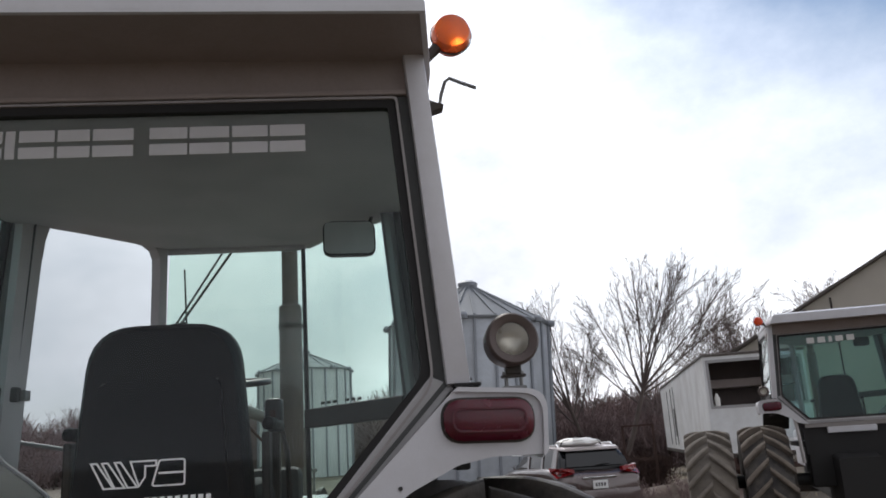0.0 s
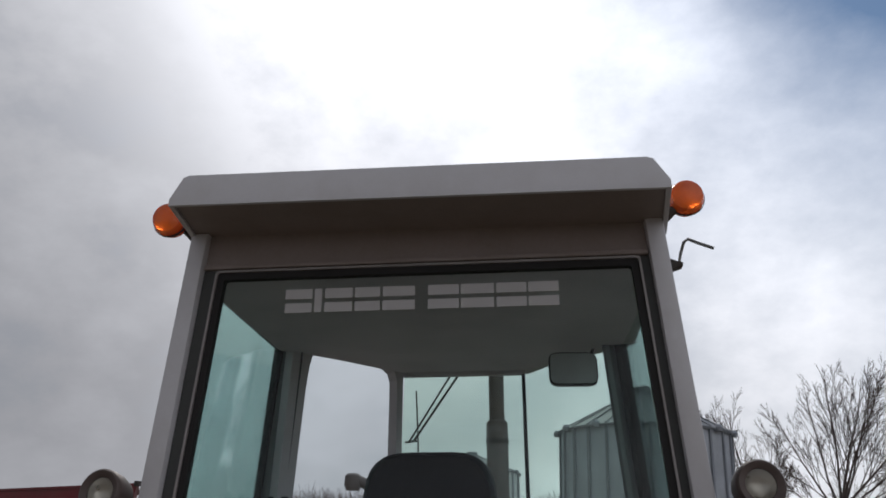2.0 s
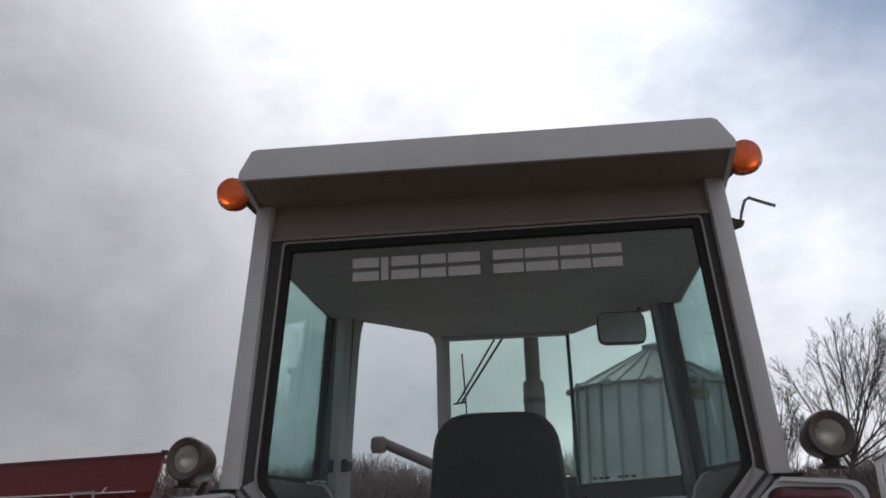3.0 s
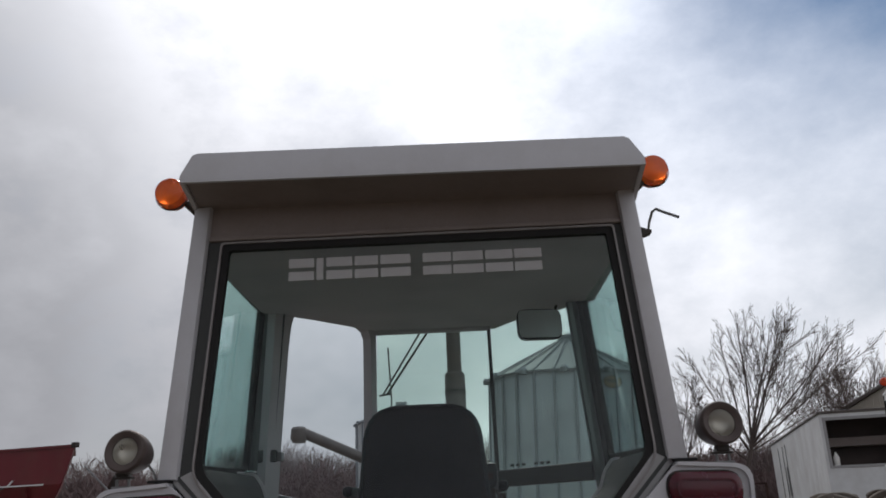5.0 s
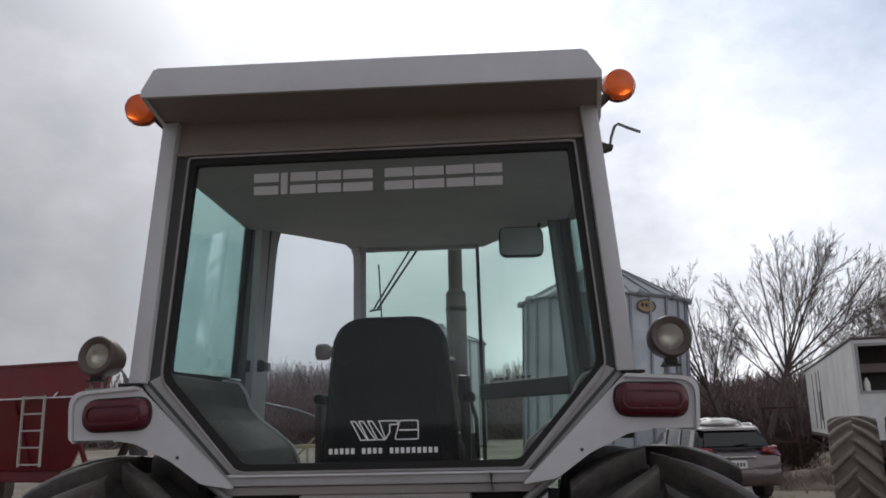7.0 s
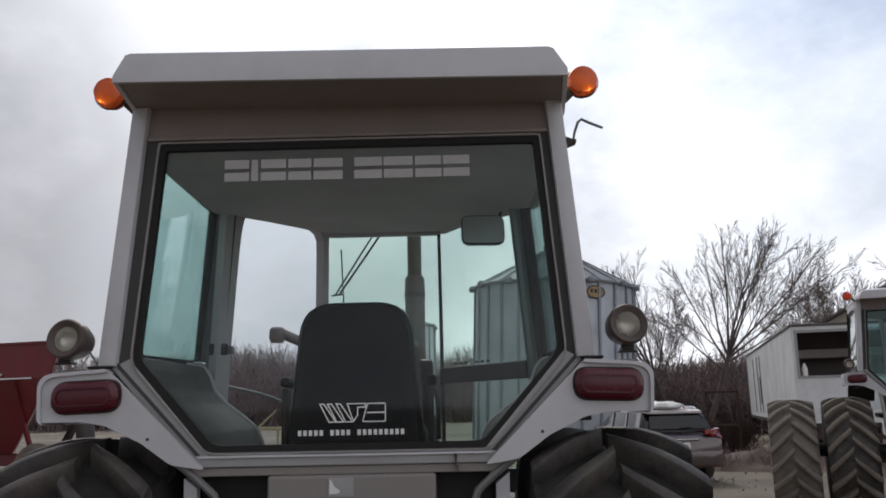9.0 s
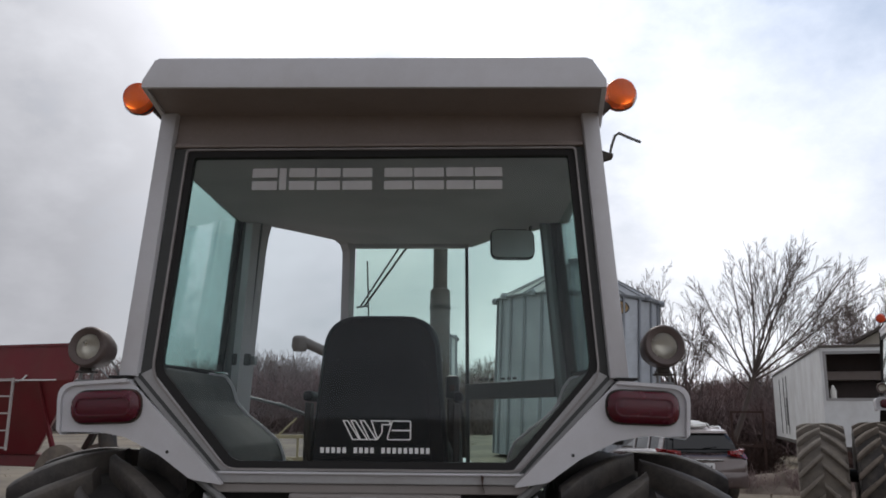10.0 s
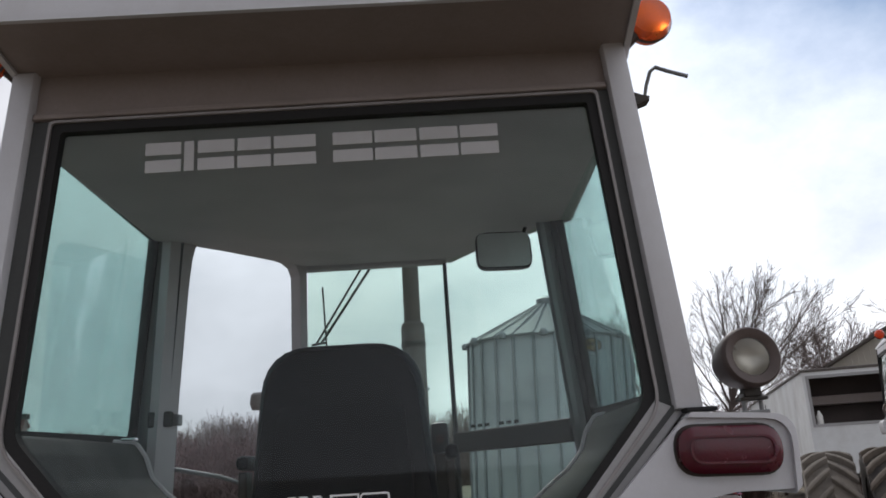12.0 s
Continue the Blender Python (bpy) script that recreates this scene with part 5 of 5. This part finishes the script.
def crate():
    t = thing("gravity_box", pose(-4.75, 15.2, 0, 0, 0, 15), "small red and white wooden box on skids", "box")
    part("body", box(-0.5, 0.5, -0.4, 0.4, 0.12, 0.95, 0.02), RED, t)
    part("lid", box(-0.54, 0.54, -0.44, 0.44, 0.95, 1.1, 0.02), TARP, t, "white lid")
    for x in (-0.35, 0.35):
        part("skid", box(x - 0.05, x + 0.05, -0.45, 0.45, 0.0, 0.12), RUST, t)


crate()


def rusty_frame():
    t = thing("rusty_rack", pose(8.6, 22.6, 0, 0, 0, -18), "rusty iron rack standing by a heap of brush", "rack")
    for x in (-0.45, 0.45):
        for y in (-0.3, 0.3):
            part("post", box(x - 0.03, x + 0.03, y - 0.03, y + 0.03, 0, 1.95), RUST, t)
    for y in (-0.3, 0.3):
        for z in (0.9, 1.9):
            part("rail", box(-0.45, 0.45, y - 0.025, y + 0.025, z, z + 0.05), RUST, t)


rusty_frame()


def heap():
    bm = bmesh.new()
    n, m = 26, 18
    g = {}
    for i in range(n + 1):
        for j in range(m + 1):
            u, v = i / n * 2 - 1, j / m * 2 - 1
            k = max(0.0, 1 - u * u) * max(0.0, 1 - v * v)
            z = 0.62 * k * (0.75 + 0.6 * noise.noise((u * 2.5, v * 2.5, 4))) + 0.06 * noise.noise((u * 9, v * 9, 2)) * k - 0.06
            g[i, j] = bm.verts.new((u * 1.9, v * 1.3, z))
    for i in range(n):
        for j in range(m):
            bm.faces.new((g[i, j], g[i + 1, j], g[i + 1, j + 1], g[i, j + 1]))
    ob = part("soil_mound", bm, SOIL, None, smooth=True)
    ob.matrix_world = pose(8.0, 17.9, 0, 0, 0, -20)
    tagged(ob, "low brown heap of soil and dead weeds", "soil heap")


heap()


# ---- trees and brush ----
class Twigs:
    """Tapered three-sided limbs gathered into plain lists."""

    def __init__(self, seed, flat=False):
        self.flat, self.least = flat, 0.012 if flat else 0.0075
        self.v, self.f, self.rng = [], [], random.Random(seed)

    def limb(self, a, b, ra, rb, sides=3):
        ra, rb = max(ra, self.least), max(rb, self.least * 0.8)
        d = (b - a).normalized()
        if self.flat:  # far twigs: a single tapering blade
            n = len(self.v)
            u = d.cross(Vector((self.rng.gauss(0, 1), self.rng.gauss(0, 1), 0.2))).normalized()
            self.v += [tuple(a - u * ra), tuple(a + u * ra), tuple(b + u * rb), tuple(b - u * rb)]
            self.f.append((n, n + 1, n + 2, n + 3))
            return
        u = d.orthogonal().normalized()
        w = d.cross(u)
        n = len(self.v)
        for p, r in ((a, ra), (b, rb)):
            for k in range(sides):
                t = 2 * math.pi * k / sides
                self.v.append(tuple(p + (u * math.cos(t) + w * math.sin(t)) * r))
        for k in range(sides):
            q = (k + 1) % sides
            self.f.append((n + k, n + q, n + sides + q, n + sides + k))

    def grow(self, p, d, length, r, level, up=0.12, wander=0.2, sides=5, split=(2, 4), spread=0.6):
        rng = self.rng
        steps = 4 if level > 1 else 3
        pts = [p]
        for k in range(steps):
            d = (d + Vector((rng.gauss(0, wander), rng.gauss(0, wander), rng.gauss(0, wander) + up)) * 0.5).normalized()
            q = p + d * (length / steps)
            r2 = r * (0.86 if level else 0.6)
            self.limb(p, q, r, r2, max(3, sides))
            p, r = q, r2
            pts.append((p, d, r))
            if level and k and rng.random() < 0.85:
                self.side(p, d, length, r, level, up, wander, sides, spread)
        if level:
            for _ in range(rng.randint(*split)):
                self.side(p, d, length, r, level, up, wander, sides, spread * 0.8)

    def fan(self, p, d, length, r, level):
        """A long bough that sends off ever finer, straighter shoots along its length."""
        rng = self.rng
        steps = (3, 5, 8, 11)[level]
        bend = (0.025, 0.03, 0.035, 0.045)[level]
        for k in range(steps):
            d = (d + Vector((rng.gauss(0, bend), rng.gauss(0, bend), rng.gauss(0, bend * 0.7) + (0.022 if level > 1 else 0.0)))).normalized()
            q = p + d * (length / steps)
            r2 = r * (0.74, 0.82, 0.86, 0.88)[level]
            self.limb(p, q, r, r2, (3, 3, 4, 6)[level])
            p, r = q, r2
            if level and 0 < k < steps * 0.8:
                for _ in range(2 if rng.random() < (0.55 if level == 2 and not self.flat else 0.15) else 1):
                    side = d.cross(Vector((rng.gauss(0, 1), rng.gauss(0, 1), rng.gauss(0, 1)))).normalized()
                    a = rng.uniform(0.28, 0.52)
                    nd = d * math.cos(a) + side * math.sin(a)
                    self.fan(p, nd, length * rng.uniform(0.36, 0.58) * (1.05 - 0.55 * k / steps), r * rng.uniform(0.46, 0.68), level - 1)

    def side(self, p, d, length, r, level, up, wander, sides, spread):
        rng = self.rng
        axis = Vector((rng.gauss(0, 1), rng.gauss(0, 1), rng.gauss(0, 1)))
        nd = (d + axis.normalized() * spread * rng.uniform(0.7, 1.2)).normalized()
        self.grow(p, nd, length * rng.uniform(0.55, 0.8), r * rng.uniform(0.52, 0.76), level - 1, up, wander, sides - 1, (2, 3), spread)

    def mesh(self, name, mat):
        me = bpy.data.meshes.new(name)
        me.from_pydata(self.v, [], self.f)
        me.materials.append(mat)
        return me


def bare_tree(x, y, seed, trunk_dir, trunk_len, trunk_r, limbs, label, levels=3):
    t = thing("tree", pose(x, y, -0.05), label, "tree", "bare trees behind the yard")
    tw = Twigs(seed)
    a = Vector((0, 0, 0))
    d = Vector(trunk_dir).normalized()
    b = a + d * trunk_len
    bm = tube([a - Vector((0, 0, 0.1)), a + d * trunk_len * 0.1, a + d * trunk_len * 0.5 + Vector((0.06, 0, 0)), b], [trunk_r * 1.5, trunk_r * 1.1, trunk_r * 0.9, trunk_r * 0.75], 12)
    part("trunk", bm, BARK, t, smooth=True)
    right, away = Vector((0.946, -0.325, 0)), Vector((0.325, 0.946, 0))
    for lean, length, start, r in limbs:
        depth = tw.rng.uniform(-0.35, 0.35)
        dd = (right * math.sin(radians(lean)) + Vector((0, 0, 1)) * math.cos(radians(lean)) + away * depth).normalized()
        tw.fan(a + d * trunk_len * start, dd, length * 1.9, trunk_r * r * 0.8, levels)
    ob = new("crown", tw.mesh("crown", BARK))
    ob.parent = t
    return t


bare_tree(12.45, 37.4, 11, (0.36, -0.05, 1), 4.2, 0.13, [(-44, 2.2, 0.8, 0.5), (-28, 2.7, 0.9, 0.6), (-15, 3.0, 0.97, 0.65), (-3, 3.1, 1.0, 0.7), (8, 3.2, 1.0, 0.7), (19, 3.1, 1.0, 0.65), (31, 3.3, 1.0, 0.65), (43, 3.6, 0.98, 0.65), (54, 3.7, 0.95, 0.6), (63, 3.3, 0.9, 0.5)], "bare broad-crowned tree with many fine upswept branches", 3)
bare_tree(11.6, 39.5, 23, (-0.3, 0, 1), 3.2, 0.12, [(-52, 2.9, 0.75, 0.65), (-38, 3.0, 1.0, 0.7), (-26, 3.1, 1.0, 0.7), (-14, 3.1, 1.0, 0.7), (-2, 3.0, 1.0, 0.7), (12, 2.6, 0.9, 0.6), (24, 2.3, 0.8, 0.5)], "slender bare tree with thin branches", 3)


def woods():
    rng = random.Random(5)
    kinds = []
    for k in range(5):
        tw = Twigs(100 + k, True)
        tw.limb(Vector((0, 0, 0)), Vector((0.1, 0, 2.0)), 0.16, 0.12)
        for j in range(4):
            d = Vector((rng.gauss(0, 0.3), rng.gauss(0, 0.3), 1)).normalized()
            tw.grow(Vector((0.1, 0, 1.6 + 0.2 * j)), d, 3.0, 0.085, 2, up=0.2, wander=0.14, sides=3, split=(2, 3), spread=0.5)
        kinds.append((np.array(tw.v), tw.f))
    tall = []
    for k in range(4):
        tw = Twigs(300 + k, True)
        tw.least = 0.0085
        tw.limb(Vector((0, 0, 0)), Vector((0.1, 0, 2.6)), 0.16, 0.12)
        for j in range(5):
            a = 1.25 * j + rng.uniform(-0.3, 0.3)
            lean = rng.uniform(0.15, 0.75)
            d = Vector((math.cos(a) * lean, math.sin(a) * lean, 1)).normalized()
            tw.fan(Vector((0.1, 0, 1.9 + 0.12 * j)), d, 5.2 - 1.6 * lean, 0.07, 3)
        tall.append((np.array(tw.v), tw.f))
    bushes = []
    for k in range(4):
        tw = Twigs(200 + k, True)
        for j in range(5):
            d = Vector((rng.gauss(0, 0.3), rng.gauss(0, 0.3), 1)).normalized()
            tw.fan(Vector((rng.gauss(0, 0.5), rng.gauss(0, 0.5), 0)), d, rng.uniform(1.5, 2.1), 0.022, 2)
        for j in range(9):
            d = Vector((rng.gauss(0, 0.45), rng.gauss(0, 0.45), 1)).normalized()
            tw.grow(Vector((rng.gauss(0, 0.5), rng.gauss(0, 0.5), 0)), d, 1.2, 0.022, 1, up=0.05, wander=0.15, sides=3, split=(2, 3), spread=0.6)
        bushes.append((np.array(tw.v), tw.f))

    def scatter(name, sets, spots, mat, label):
        vs, fs, n = [], [], 0
        for x, y, s, sz in spots:
            v, f = sets[rng.randrange(len(sets))]
            a = rng.uniform(0, 6.28)
            c, sn = math.cos(a), math.sin(a)
            q = np.stack([x + s * (v[:, 0] * c - v[:, 1] * sn), y + s * (v[:, 0] * sn + v[:, 1] * c), v[:, 2] * sz - 0.1], 1)
            vs.append(q)
            fs.append(np.array(f) + n)
            n += len(v)
        me = bpy.data.meshes.new(name)
        me.from_pydata(np.concatenate(vs).tolist(), [], np.concatenate(fs).tolist())
        me.materials.append(mat)
        tagged(new(name, me), label, "trees", kind="stuff")

    def polar(az, dist):
        return 0.4 + dist * math.sin(radians(az)), -2.7 + dist * math.cos(radians(az))
    spots = []
    for k in range(800):
        az = rng.uniform(-62, 40)
        dist = rng.uniform(95, 150)
        top = 4.1 + 0.5 * math.sin(az * 0.35) - (1.5 if az < -26.5 else 0) - (0.9 if az > 2 else 0)
        h = (1.7 + dist * math.tan(radians(top))) * rng.uniform(0.72, 1.05)
        s = h / 8.6
        spots.append((*polar(az, dist), s * 1.25, s))
    stand = []
    for k in range(24):  # taller trees by the shed
        az, dist = rng.uniform(21, 40), rng.uniform(62, 80)
        s = rng.uniform(11.5, 15) / 8.6
        stand.append((*polar(az, dist), s, s))
    scatter("far_woods", kinds, spots, TWIG, "far belt of bare grey-brown woods")
    for k in range(8):  # thin saplings in the thicket behind the nearer trees
        az, dist = rng.uniform(7, 25), rng.uniform(46, 62)
        s = rng.uniform(5.5, 8.5) / 8.6
        stand.append((*polar(az, dist), s * 0.9, s))
    scatter("tall_woods", tall, stand, TWIG, "stand of taller bare trees behind the shed")
    spots = []
    for k in range(1300):
        az = rng.uniform(-62, 42)
        dist = rng.uniform(86, 140)
        s = rng.uniform(1.8, 3.4) * (0.62 if az < -26.5 else 1.0)
        spots.append((*polar(az, dist), s * 1.3, s))
    for k in range(420):
        az = rng.uniform(8, 27)
        dist = rng.uniform(44, 62)
        s = rng.uniform(0.9, 1.5)
        spots.append((*polar(az, dist), s * 1.2, s))
    scatter("brush", bushes, spots, BRUSH, "thick bare purple-brown brush at the wood's edge")
    spots = [(8.2 + rng.gauss(0, 0.9), 23.6 + rng.gauss(0, 0.5), rng.uniform(0.35, 0.6), rng.uniform(0.3, 0.62)) for _ in range(70)]
    scatter("brush_heap", bushes, spots, RUST, "dark heap of brush and scrap beside the car")
    spots = [(8.0 + rng.gauss(0, 0.8), 17.9 + rng.gauss(0, 0.55), rng.uniform(0.12, 0.28), rng.uniform(0.18, 0.36)) for _ in range(60)]
    scatter("dead_weeds", bushes, spots, BRUSH, "dead brown weeds on the soil heap")
    # dry grass tufts over the yard edges
    vs, fs = [], []
    for k in range(3000):
        az, dist = rng.uniform(-50, 42), rng.uniform(14, 90) if k % 3 else rng.uniform(16, 30)
        x, y = polar(az, dist)
        if noise.noise((x * 0.15, y * 0.15, 3)) < -0.05:
            continue
        for j in range(3):
            a, h = rng.uniform(0, 6.28), rng.uniform(0.0, 0.07)
            dx, dy = math.cos(a) * 0.03, math.sin(a) * 0.03
            px, py = x + rng.gauss(0, 0.12), y + rng.gauss(0, 0.12)
            n = len(vs)
            vs += [(px - dx, py - dy, -0.03), (px + dx, py + dy, -0.03), (px + rng.gauss(0, 0.08), py + rng.gauss(0, 0.08), h)]
            fs.append((n, n + 1, n + 2))
    me = bpy.data.meshes.new("dry_grass")
    me.from_pydata(vs, [], fs)
    me.materials.append(STRAW)
    tagged(new("dry_grass", me), "scattered tufts of dry straw-coloured grass", "grass", kind="stuff")


woods()
